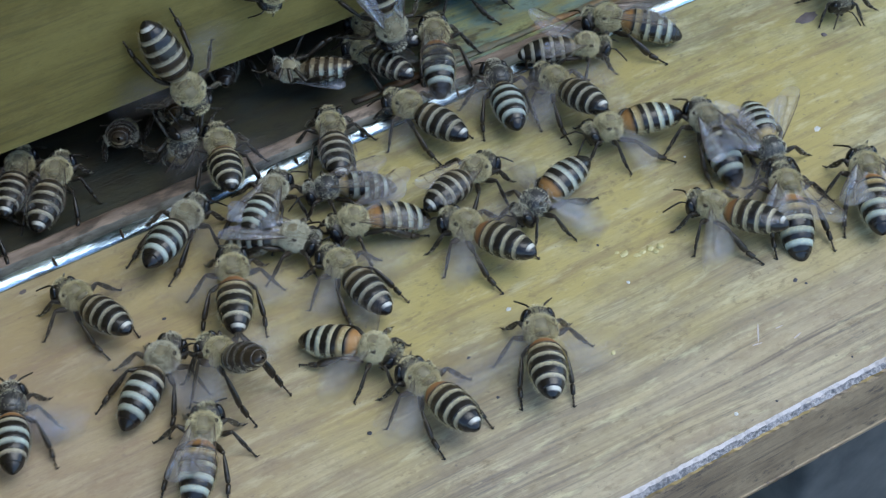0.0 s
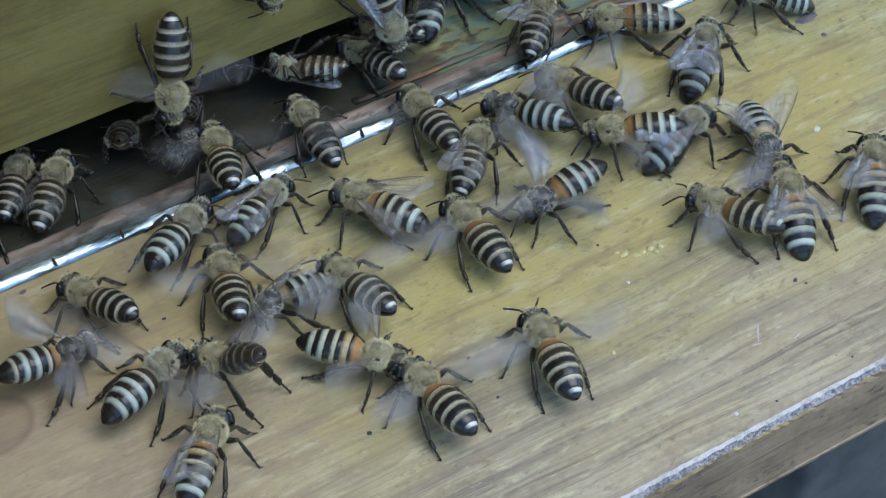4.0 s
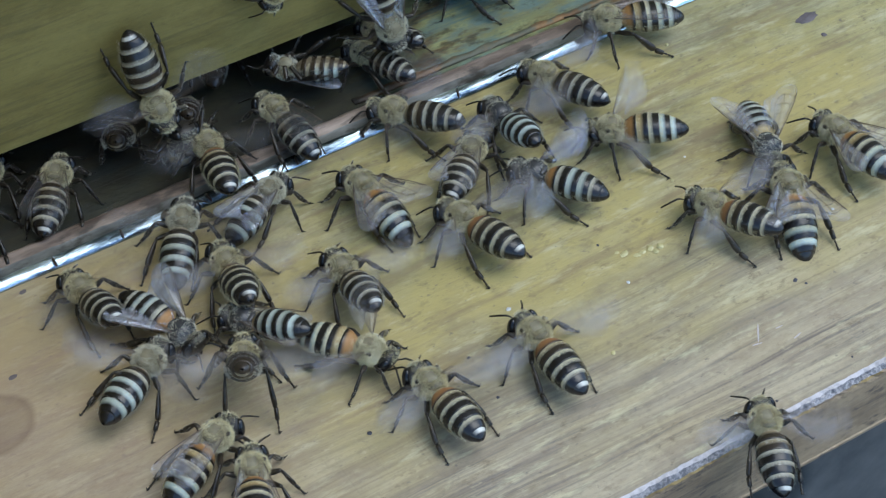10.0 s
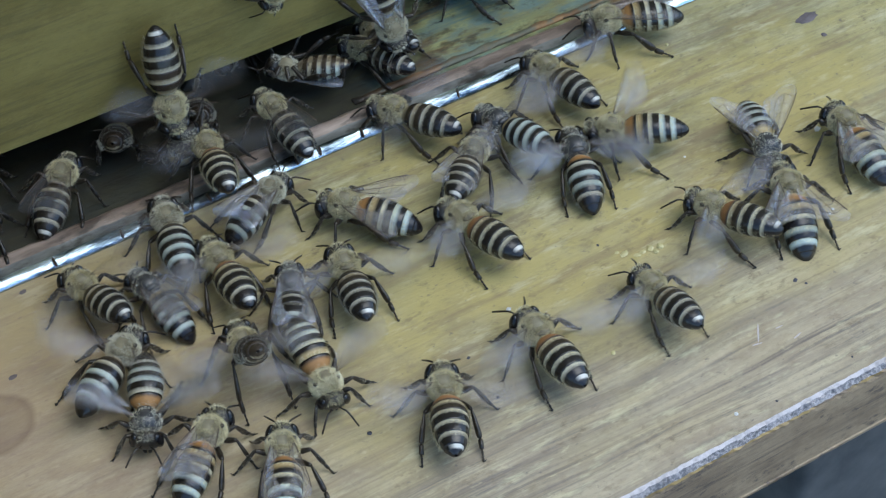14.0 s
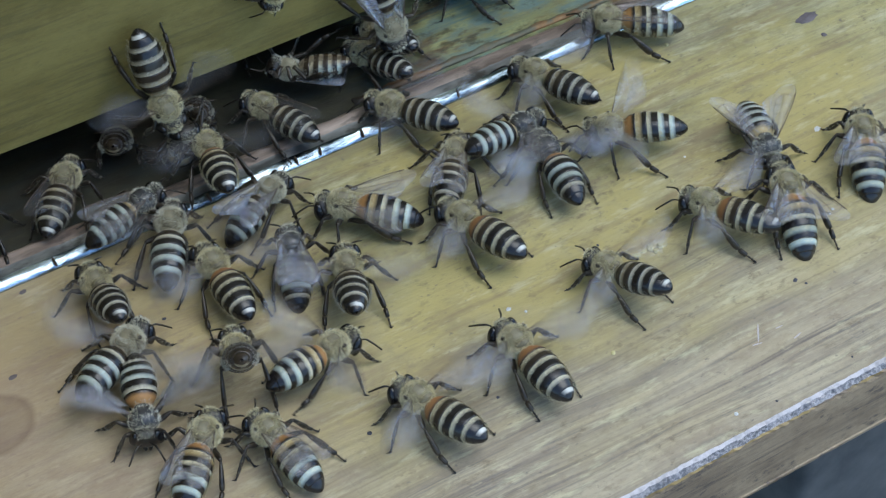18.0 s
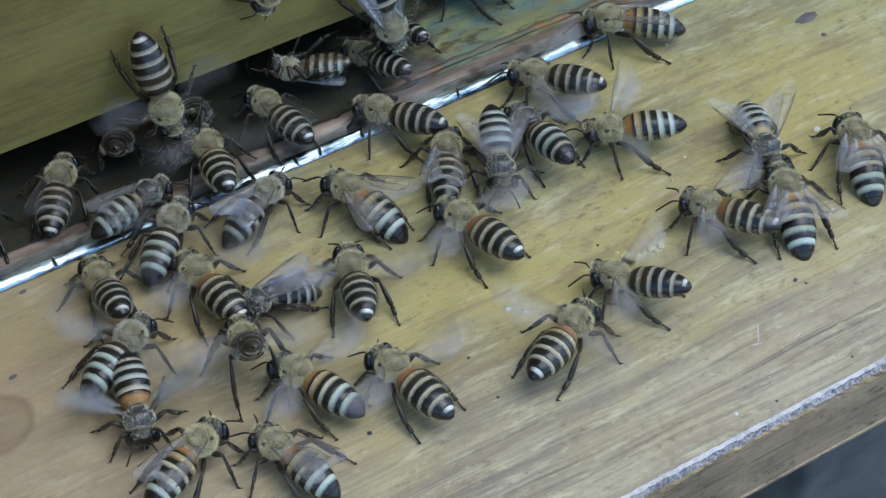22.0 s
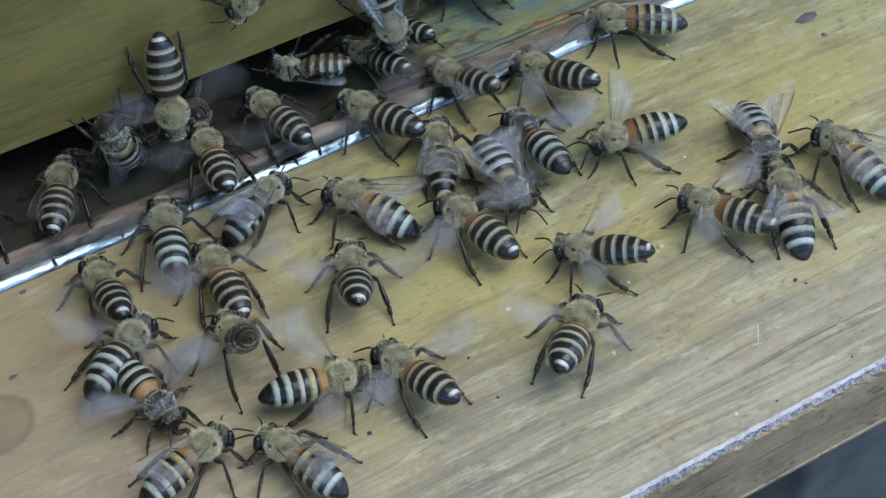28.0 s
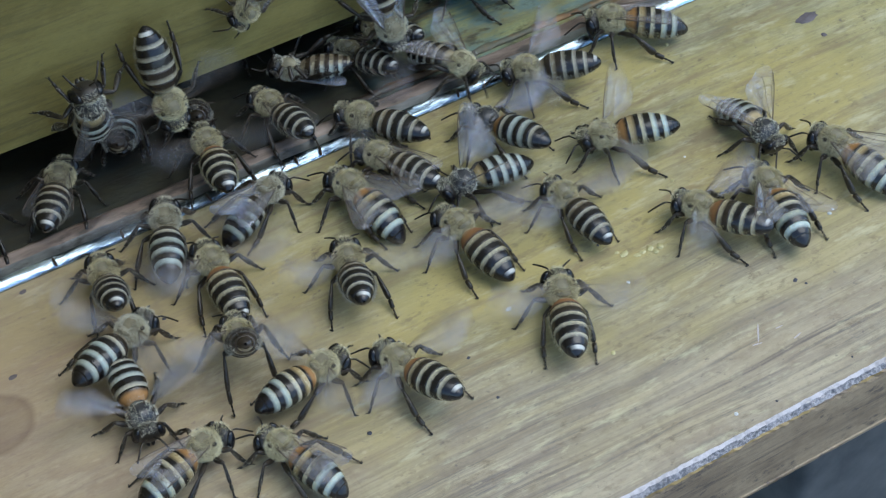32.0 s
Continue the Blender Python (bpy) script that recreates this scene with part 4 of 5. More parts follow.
    fan("b7", 68, 14, 38, 19.0, rests=((30.4, 32.1, 62, 50),))
    rows = [(0, 30.2, 13.5, 98.3), (1, 30.4, 14.6, 102.8), (2, 31.2, 13.2, 103.4), (3, 32.2, 13.0, 106.0), (6, 30.1, 14.3, 112.5), (7, 30.3, 14.9, 113.9), (9, 30.2, 15.4, 118.3), (10, 30.5, 15.6, 115.2), (11, 31.1, 16.7, 115.0), (12, 30.5, 16.1, 100.8), (13, 30.4, 16.2, 92.0), (14, 30.7, 16.5, 101.3), (17, 29.7, 17.0, 121.2), (18, 29.6, 16.7, 114.3), (20, 29.6, 16.8, 114.9), (21, 30.7, 17.8, 142.5), (22, 30.3, 17.1, 130.3), (23, 29.9, 16.8, 122.0), (25, 30.2, 17.1, 125.4), (28, 30.5, 17.7, 115.9), (29, 29.9, 16.6, 106.1), (30, 29.1, 15.3, 86.4), (31, 29.8, 17.0, 116.8), (32, 30.7, 19.4, 148.7)]
    crawl("b8", rows, level(rows), [13, 15, 7, 10, 11, 3, 2, 3, 3, 2, 1, 1, 7, 3, 4, 11, 7, 2, 4, 16, -2, 4, -4, 11])
    fan("b8", 68, 14, 38)
    rows = [(0, 10.0, 20.4, 109.7), (1, 10.5, 19.4, 110.1), (2, 10.7, 19.4, 95.9), (3, 10.2, 19.5, 83.0), (6, 9.9, 19.3, 113.0), (7, 8.9, 19.4, 122.9), (8, 8.6, 20.5, 120.1), (9, 8.8, 20.8, 128.5), (10, 8.7, 21.0, 129.0), (14, 8.4, 20.9, 121.9), (17, 8.8, 22.1, 122.7), (18, 8.6, 22.0, 120.7), (19, 7.9, 21.7, 124.7), (20, 7.9, 22.5, 146.7), (21, 7.3, 21.9, 124.0), (22, 6.8, 22.0, 122.4), (23, 6.7, 22.7, 128.0), (24, 5.9, 22.7, 123.9), (25, 5.6, 22.5, 121.4), (28, 4.4, 23.3, 112.0), (29, 4.2, 22.7, 120.7), (30, 4.0, 22.9, 115.3), (31, 4.3, 22.7, 121.8), (32, 3.9, 22.3, 123.2)]
    crawl("b9", rows, level(rows), [2, 0, 7, 4, 9, 15, 9, 9, 10, 6, 6, 8, 21, 10, 11, 10, 6, 7, 8, 9, 11, 8, 10, 6])
    fan("b9", 68, 14, 38)
    rows = [(0, 4.6, -4.3, 112.5), (1, 4.7, -4.6, 106.7), (2, 4.6, -3.8, 100.4), (3, 3.7, -3.2, 86.2), (6, 3.9, -3.1, 100.5), (7, 3.9, -3.2, 101.0), (8, 4.7, -2.7, 101.8), (9, 4.5, -2.8, 105.6), (14, 4.3, -2.9, 103.5), (17, 4.6, -2.9, 105.8), (25, 4.3, -2.4, 102.6), (28, 4.4, -2.1, 99.5), (29, 4.3, -2.9, 92.2), (30, 3.8, -3.1, 88.3), (31, 4.1, -3.2, 98.5), (32, 2.8, -3.9, 99.3)]
    crawl("b10", rows, level(rows), [10, 16, 18, 0, 2, 4, 7, 6, 7, 5, 5, 4, 0, 1, 1, -8])
    fan("b10", 68, 14, 38)
    rows = [(0, 6.7, 6.6, 17.7), (1, 6.4, 6.2, 20.4), (2, 8.1, 7.6, 28.6), (3, 11.6, 10.6, 42.6), (6, 8.9, 8.8, 43.1), (7, 8.8, 9.0, 42.5), (13, 9.3, 8.8, 40.0), (14, 9.2, 8.5, 40.7), (17, 8.4, 10.5, 43.2), (18, 7.2, 9.3, 49.2), (19, 6.7, 9.4, 49.9), (20, 7.8, 10.1, 51.4), (21, 6.7, 9.7, 57.5), (23, 7.6, 11.5, 57.5), (24, 7.6, 11.0, 53.1), (25, 9.0, 11.8, 45.0), (28, 7.4, 12.8, 63.5), (29, 6.2, 10.2, 91.3), (30, 1.8, 12.8, 108.6), (31, 1.1, 13.0, 109.1), (32, 1.5, 13.9, 113.7)]
    crawl("b11", rows, level(rows), [5, 7, 8, -6, -1, 3, 2, 5, -3, -4, -4, -4, -5, -4, -2, -16, -11, 0, -10, -3, 4])
    rows = [(0, -5.7, 6.8, 165.5), (1, -3.8, 6.9, 153.7), (2, -4.1, 4.4, 128.5), (3, -4.7, 6.4, 126.6), (6, -4.7, 9.4, 104.5), (8, -4.5, 9.5, 103.2), (9, -4.0, 9.6, 99.2), (10, -4.6, 9.3, 96.7), (11, -4.4, 9.8, 98.0), (12, -4.6, 9.1, 102.2), (13, -6.7, 9.2, 118.3), (14, -6.4, 8.4, 132.0), (17, -6.3, 9.2, 152.8), (18, -6.2, 8.8, 138.6), (19, -6.2, 8.7, 129.0), (20, -6.0, 10.0, 108.1), (21, -5.6, 10.3, 103.3), (22, -5.7, 10.1, 108.0), (23, -5.2, 10.0, 109.4), (24, -5.2, 9.6, 109.4), (25, -5.3, 9.5, 109.7), (28, -5.5, 9.0, 119.8), (29, -5.2, 9.3, 108.7), (30, -4.8, 9.4, 111.7), (31, -4.7, 9.6, 110.9), (32, -5.6, 10.3, 102.2)]
    crawl("b12", rows, level(rows), [-11, -10, 11, 8, -9, -9, -13, -11, -12, -10, -4, -4, -8, -2, -4, -10, -16, -15, -13, -12, -14, -10, -15, -16, -17, -13])
    rows = [(0, -14.2, -1.4, 97.4), (1, -14.5, -3.5, 100.1), (2, -14.8, -2.7, 103.7), (3, -14.6, -3.1, 99.6), (6, -14.7, -2.3, 102.7), (7, -14.6, -2.2, 100.4), (8, -15.4, -2.0, 81.0), (9, -15.3, -2.4, 86.8), (10, -15.1, -2.4, 86.9), (11, -14.5, -2.4, 100.8), (12, -14.3, -1.9, 101.8), (13, -14.9, -1.8, 92.8), (14, -15.1, -1.9, 77.2), (17, -15.4, -2.2, 71.2), (18, -15.4, -1.9, 67.1), (19, -15.2, -2.1, 66.3), (20, -15.6, -1.9, 62.4), (21, -14.6, -2.3, 71.4), (22, -14.7, -2.3, 70.6), (23, -14.9, -1.8, 64.0), (24, -14.4, -1.9, 65.0), (25, -14.4, -1.8, 66.1), (28, -14.7, -1.7, 65.4), (29, -14.8, -1.2, 71.6), (30, -14.0, -1.5, 75.5), (31, -14.1, -1.1, 78.3), (32, -14.4, -1.1, 71.6)]
    crawl("b13", rows, level(rows), [0, -5, 2, 6, 15, 15, 10, 13, 18, 23, 17, 14, 7, 7, 17, 20, 19, 11, 9, 20, 23, 23, 22, 5, 3, 17, 20])
    fan("b13", 68, 14, 38)
    rows = [(0, -20.4, -10.0, -50.4), (1, -20.7, -9.8, -48.3), (2, -20.9, -10.6, -43.0), (3, -20.6, -11.5, -54.6), (6, -21.9, -10.8, -17.0), (7, -20.8, -10.1, -54.3), (8, -23.2, -11.2, -6.5), (9, -23.8, -10.9, -16.4), (10, -21.0, -10.0, -51.8), (11, -22.4, -10.6, -61.8), (12, -24.9, -11.4, -74.3), (13, -25.7, -11.1, -66.2), (14, -25.8, -11.0, -96.3), (17, -21.9, -9.5, -37.6), (18, -25.8, -10.4, 9.2), (19, -27.0, -11.7, 65.4), (20, -26.2, -10.9, 101.0), (21, -26.5, -10.8, 111.2), (22, -27.0, -14.2, 112.4), (23, -28.2, -11.1, 91.7), (24, -26.6, -11.1, 65.8), (25, -27.3, -12.5, 53.2), (28, -27.5, -13.8, -13.0), (29, -28.9, -13.5, -46.3), (30, -27.4, -14.4, 1.7), (31, -28.1, -12.4, 4.2), (32, -28.6, -12.6, 10.1)]
    crawl("b14", rows, level(rows), [-8, -5, 7, 2, 18, -5, 27, 13, 1, 18, 20, 16, 15, 9, 8, -2, 4, 0, 1, -1, 0, -3, 6, 12, 8, 1, 7])
    fan("b14", 68, 14, 38, rests=((10.6, 13.7, 62, 52), (28.6, 29.6, 60, 48)))
    rows = [(0, -15.2, -24.1, 96.9), (7, -15.5, -24.3, 93.3), (8, -15.1, -24.5, 97.5), (9, -15.0, -24.5, 103.0), (10, -15.0, -25.2, 94.2), (11, -16.8, -24.2, 65.0), (12, -15.9, -26.1, 90.2), (13, -15.8, -25.5, 98.1), (14, -15.5, -26.2, 65.3), (17, -15.9, -26.5, 110.3), (18, -16.5, -26.0, 108.5), (19, -17.4, -25.5, 93.3), (20, -17.8, -22.6, 92.3), (21, -17.1, -20.3, 102.4), (22, -17.0, -20.2, 101.3), (23, -16.5, -19.6, 107.8), (24, -16.6, -19.6, 110.9), (25, -16.6, -19.7, 105.0), (28, -15.9, -19.9, 101.9), (29, -15.6, -19.8, 103.4), (31, -15.5, -19.9, 103.7), (32, -15.6, -19.6, 106.4)]
    crawl("b15", rows, level(rows), [9, 6, 7, 2, 5, -9, 2, 9, 5, -1, 7, -9, -10, -5, 2, 7, 12, 14, 14, 14, 13, 14])
    fan("b15", 68, 14, 38)
    rows = [(0, -40.3, -41.3, -141.7), (9.8, -40.3, -41.3, -141.7), (10.15, -26.4, -33.4, -211.6), (10.5, -12.5, -25.5, -281.5), (11, -12.7, -24.8, -285.8), (12, -15.2, -15.0, -249.0), (13, -15.9, -15.1, -244.3), (14, -23.3, -0.3, -295.7), (17, -22.9, 2.8, -258.7), (18, -19.8, 5.6, -293.0), (19, -23.1, 1.1, -253.2), (20, -20.9, 4.3, -271.1), (21, -22.5, -0.2, -252.9), (22, -23.6, 2.2, -181.1), (23, -31.4, 6.9, -183.9), (24, -36.3, 7.9, -258.2), (25, -37.4, 13.3, -251.3), (25.75, -45.3, 14.6, -297.5), (26.5, -53.2, 15.8, -343.6), (27.5, -62.8, 16.8, -339.1), (28.2, -71.6, 13.2, -336.1), (32, -71.6, 13.2, -336.1)]
    crawl("p1", rows, level(rows), [-18, -18, -17, -16, -18, 3, 8, 2, 0, -18, 1, -18, 14, -18, -13, 17, -14, 1, 16, 10, 15, 15])
    rows = [(0, -62.1, -0.2, 68.4), (1, -55.5, 5.6, 61.1), (2, -55.0, 10.7, 54.3), (3, -54.2, 4.7, -0.4), (5.5, -55.0, 11.1, 13.7), (6, -42.4, 6.9, 5.9), (7, -37.4, 8.1, 34.9), (7.5, -36.7, 8.3, -8.9), (8, -35.9, 8.5, -52.8), (9, -35.2, 8.2, -49.5), (10, -39.1, 5.7, -67.1), (11, -39.9, -0.9, -100.2), (12, -42.3, -3.1, -75.7), (13, -40.3, -4.2, -77.5), (14, -46.3, -5.0, -115.4), (17, -46.8, -5.0, -114.1), (19, -46.6, -3.8, -104.8), (21, -47.6, -3.9, -107.0), (23, -46.9, -4.2, -105.6), (24, -46.7, -4.4, -105.9), (25, -47.1, -4.3, -93.2), (28, -45.8, -3.3, -80.4), (29, -45.5, -3.5, -66.0), (30, -46.3, -3.5, -75.8), (31, -46.0, -3.1, -101.6), (32, -47.4, -3.6, -97.1)]
    crawl("d2", rows, level(rows), [5, -11, -7, 6, 29, 6, 12, -2, -15, -17, 11, 15, 1, 1, 12, 16, 4, 11, 14, 11, 16, 4, 0, 2, 12, 8])
    fan("d2", 68, 14, 38, rests=((9.4, 12.3, 30, 14),))
    rows = [(0, -5.9, 14.5, 161.2), (1, -7.5, 14.0, 171.3), (2, -11.3, 10.3, 238.5), (3, -19.4, 5.3, 202.2), (6, -25.1, -2.4, 170.3), (7, -29.0, -0.8, 159.6), (8, -28.4, -2.0, 138.9), (9, -29.0, -3.3, 128.5), (10, -28.0, -2.4, 125.2), (11, -30.0, -3.5, 115.1), (12, -30.5, -1.9, 134.5), (13, -30.8, -1.7, 134.1), (14, -37.4, 8.7, 100.1), (16.5, -36.4, 23.8, 27.0), (17, -36.0, 24.4, 26.0), (18, -35.4, 24.5, 15.8), (20, -34.0, 24.8, 10.3), (21, -34.0, 24.6, 10.3), (22, -34.2, 25.1, 15.5), (23, -33.4, 28.1, 32.4), (24, -32.7, 31.3, 58.2), (25, -29.8, 37.4, 65.7), (26, -27.9, 41.2, 66.5), (32, -27.9, 41.2, 66.5)]
    crawl("b20", rows, level(rows), [-9, -10, 10, -1, -7, -14, -2, 10, 23, 23, 23, 23, -14, 14, 5, -2, -5, -4, -1, -8, -4, 11, 12, 12])
    rows = [(0, -20.2, 12.0, -42.9), (1, -12.3, 3.6, -42.5), (2, 0.5, -10.4, -5.9), (3, 23.5, -10.5, 15.5), (3.5, 30.4, -3.6, 37.3), (4.5, 48.1, -0.7, -32.0), (5.5, 65.9, 2.1, -101.4), (6, 63.6, -4.1, -107.9), (7, 64.0, -1.0, -129.2), (7.5, 64.2, 1.7, -168.1), (8, 64.3, 4.3, -207.1), (9, 61.9, 12.2, -255.2), (9.6, 68.1, 17.6, -270.8), (10.4, 78.2, 29.3, -264.6), (32, 78.2, 29.3, -264.6)]
    crawl("b21", rows, level(rows), [-18, -6, -6, -18, -15, -12, -10, 16, 7, -4, -16, -8, 5, -4, -4])
    rows = [(0, 79.7, 13.6, -121.6), (1, 80.3, 8.0, -192.9), (2, 77.6, 17.8, -135.8), (3, 67.5, 13.6, -185.6), (3.6, 67.3, 12.3, -168.8), (4.07, 70.4, 16.8, -224.9), (4.53, 73.6, 21.2, -281.0), (5, 76.7, 25.7, -337.1), (32, 76.7, 25.7, -337.1)]
    crawl("b22", rows, level(rows), [5, -18, 8, -12, -15, -10, -5, 0, 0])
    rows = [(0, 54.2, -24.2, 61.4), (1, 56.8, -24.1, 71.9), (2, 57.7, -23.4, 64.0), (3, 56.2, -21.9, 53.7), (5.5, 56.8, -23.9, 52.2), (6, 58.1, -21.9, 59.7), (7, 59.0, -17.2, 87.7), (8, 59.2, -17.2, 85.6), (9, 58.6, -16.7, 92.7), (10, 57.5, -16.6, 94.5), (11, 56.6, -14.7, 95.7), (12, 58.0, -14.6, 81.9), (13, 58.7, -15.3, 81.5), (14, 58.9, -15.9, 82.7), (17, 56.6, -17.5, 88.3), (18, 58.6, -18.0, 60.0), (19, 58.5, -17.6, 59.7), (20, 58.2, -17.5, 61.3), (21, 58.3, -17.4, 67.7), (22, 57.6, -18.3, 67.9), (23, 57.6, -18.6, 66.0), (24, 57.7, -18.5, 60.2), (25, 57.8, -18.5, 61.5), (28, 56.4, -18.3, 94.5), (29, 56.5, -17.9, 83.7), (30, 56.0, -18.5, 95.1), (31, 56.4, -18.4, 99.1), (32, 56.5, -18.2, 103.9)]
    crawl("b23", rows, level(rows), [-1, -11, -17, -17, -8, -18, 11, 0, 6, 6, -2, -14, -13, -7, -7, -18, -18, -18, -18, -18, -18, -18, -18, -8, -13, 5, 2, -7])
    rows = [(0, -0.4, -25.0, 64.1), (1, -0.2, -25.1, 65.8), (2, 0.3, -25.5, 74.8), (3, 0.5, -25.6, 79.7), (6, 0.4, -25.3, 77.1), (7, 0.7, -25.2, 79.0), (8, 0.5, -25.2, 74.8), (9, 0.7, -25.5, 83.9), (10, 0.3, -25.4, 90.3), (11, 0.9, -25.2, 90.8), (12, 0.9, -25.0, 92.8), (14, 0.7, -25.0, 88.7), (17, -2.0, -24.8, 98.0), (18, -2.2, -25.2, 94.3), (19, -1.9, -24.6, 79.9), (20, -1.6, -24.2, 83.0), (21, 0.2, -23.2, 69.5), (22, 2.5, -24.4, 25.9), (23, 2.4, -24.1, 24.0), (24, 3.4, -24.1, 25.8), (25, 3.5, -24.1, 26.8), (28, 4.0, -24.9, 39.5), (29, 4.5, -24.0, 44.7), (30, 4.6, -24.1, 43.2), (31, 5.6, -22.9, 62.4), (32, 5.7, -20.9, 66.1)]
    crawl("b24", rows, level(rows), [5, 4, -1, 0, -1, -4, -1, -6, 2, 1, -1, 7, 8, 1, 2, -2, -1, 4, -6, 10, 13, 14, 13, 13, -1, 4])
    fan("b24", 68, 14, 38)
    rows = [(0, 50.4, -45.6, 50.2), (9.6, 49.6, -46.7, 51.2), (10, 15.2, -51.1, 65.6), (10.5, 18.3, -45.0, 54.1), (11, 23.6, -40.3, 56.0), (12, 19.8, -30.7, 84.3), (13, 19.9, -30.0, 110.1), (14, 18.1, -26.0, 91.3), (17, 16.5, -20.5, 118.4), (18, 16.2, -20.0, 109.6), (20, 16.0, -20.3, 113.2), (21, 16.1, -20.4, 112.3), (22, 17.1, -21.5, 126.5), (23, 17.3, -19.0, 109.3), (24, 17.3, -18.4, 115.5), (25, 16.4, -17.2, 137.9), (28, 16.2, -14.5, 134.2), (29, 16.0, -13.4, 110.0), (30, 14.4, -8.7, 109.4), (31, 14.9, -7.9, 113.7), (32, 17.8, -6.2, 94.1)]
    crawl("p2", rows, level(rows), [-4, -13, -8, -1, -6, 16, 22, 14, 17, 19, 19, 20, 15, 22, 16, 13, 16, 10, 13, 9, -2])
    fan("p2", 68, 14, 38)
    rows = [(0, -28.7, 5.3, 65.7), (1, -29.1, 5.7, 85.0), (2, -29.3, 6.1, 85.2), (3, -29.0, 6.1, 79.5), (6, -29.4, 6.1, 73.1), (7, -28.3, 6.0, 85.1), (8, -27.3, 6.2, 83.1), (9, -27.7, 6.1, 80.1), (10, -27.9, 6.4, 81.3), (11, -27.3, 7.3, 88.5), (12, -27.6, 7.2, 91.2), (13, -28.4, 7.2, 87.9), (14, -28.2, 7.8, 87.1), (17, -28.8, 6.9, 89.1), (18, -29.0, 7.2, 89.1), (19, -29.3, 7.0, 91.5), (20, -29.1, 6.9, 90.9), (21, -29.5, 7.0, 89.8), (22, -30.9, 7.2, 98.0), (23, -29.7, 8.0, 96.4), (24, -28.6, 8.6, 81.0), (25, -28.5, 8.2, 79.1), (28, -29.1, 7.4, 84.4), (29, -29.4, 7.7, 87.2), (30, -29.4, 7.8, 83.9), (32, -29.2, 7.7, 84.9)]
    crawl("b25", rows, level(rows), [0, 9, 10, 11, 10, 15, 20, 15, 23, 10, 13, 14, 9, 3, 1, 6, 11, 7, 1, -4, -7, -2, 2, -2, -1, -1])
    fan("b25", 68, 14, 38)
    rows = [(0, -18.1, 16.9, 40.8), (1, -18.9, 16.5, 31.3), (6, -19.1, 17.1, 27.9), (12, -19.1, 17.4, 27.0), (17, -19.0, 17.6, 25.6), (23, -19.4, 17.8, 23.8), (32, -19.3, 17.8, 24.2)]
    crawl("b26", rows, level(rows), [11, 9, -1, -3, -7, -10, -9])
    rows = [(0, -19.4, 26.0, 72.4), (6, -19.7, 26.4, 78.3), (9, -20.3, 26.4, 80.3), (12, -20.6, 26.4, 80.1), (32, -20.4, 26.9, 79.8)]
    crawl("b27", rows, level(rows), [10, 9, 5, 8, 5])
    fan("b27", 68, 14, 38)
    rows = [(0, -30.9, 18.5, 35.5), (1, -30.8, 17.9, 33.8), (6, -31.5, 17.6, 34.5), (7, -32.2, 17.4, 30.1), (8, -31.6, 16.4, 34.7), (9, -32.0, 16.5, 38.2), (10, -30.8, 17.1, 56.4), (11, -31.7, 17.7, 74.4), (12, -31.6, 18.4, 63.6), (13, -32.1, 17.6, 80.0), (14, -31.3, 18.0, 76.8), (17, -32.2, 17.6, 62.4), (19, -32.1, 17.4, 60.5), (21, -32.3, 17.5, 59.6), (22, -32.4, 18.3, 45.1), (23, -32.6, 18.0, 48.1), (24, -32.0, 18.4, 67.1), (25, -31.7, 18.3, 72.3), (28, -31.9, 18.0, 72.4), (29, -32.6, 17.7, 82.1), (30, -32.5, 17.9, 76.2), (31, -32.5, 17.9, 75.9), (32, -32.2, 18.1, 66.6)]
    crawl("b28", rows, level(rows), [13, 15, 8, 4, 7, 6, -7, -3, -2, 0, 5, -3, -2, -2, -3, -1, 5, 6, 5, 4, 7, 4, 4])
    fan("b28", 68, 14, 38)
    rows = [(0, -45.5, 12.0, 108.2), (1, -45.2, 12.2, 106.8), (2, -44.5, 12.6, 107.9), (3, -44.3, 12.0, 110.1), (6, -44.8, 13.2, 111.6), (7, -45.2, 12.5, 101.7), (8, -45.2, 12.8, 104.7), (9, -45.2, 12.3, 94.2), (10, -45.2, 12.7, 97.0), (11, -45.1, 12.9, 100.3), (12, -44.8, 13.2, 100.9), (13, -44.5, 13.2, 109.7), (14, -44.4, 13.2, 102.8), (17, -44.6, 12.5, 88.4), (18, -43.6, 12.7, 86.4), (19, -43.1, 13.1, 74.6), (20, -43.1, 13.1, 85.3), (22, -42.9, 13.4, 85.8), (24, -43.0, 13.5, 86.5), (25, -44.8, 13.4, 94.3), (28, -42.9, 13.4, 85.5), (29, -42.3, 13.4, 87.7), (30, -42.4, 13.4, 78.2), (32, -42.6, 13.6, 78.8)]
    crawl("b29", rows, level(rows), [7, 11, 12, 14, 19, 17, 20, 10, 18, 10, 1, 14, 14, 20, 20, 26, 21, 19, 17, 14, 17, 20, 19, 27])
    fan("b29", 68, 14, 38)
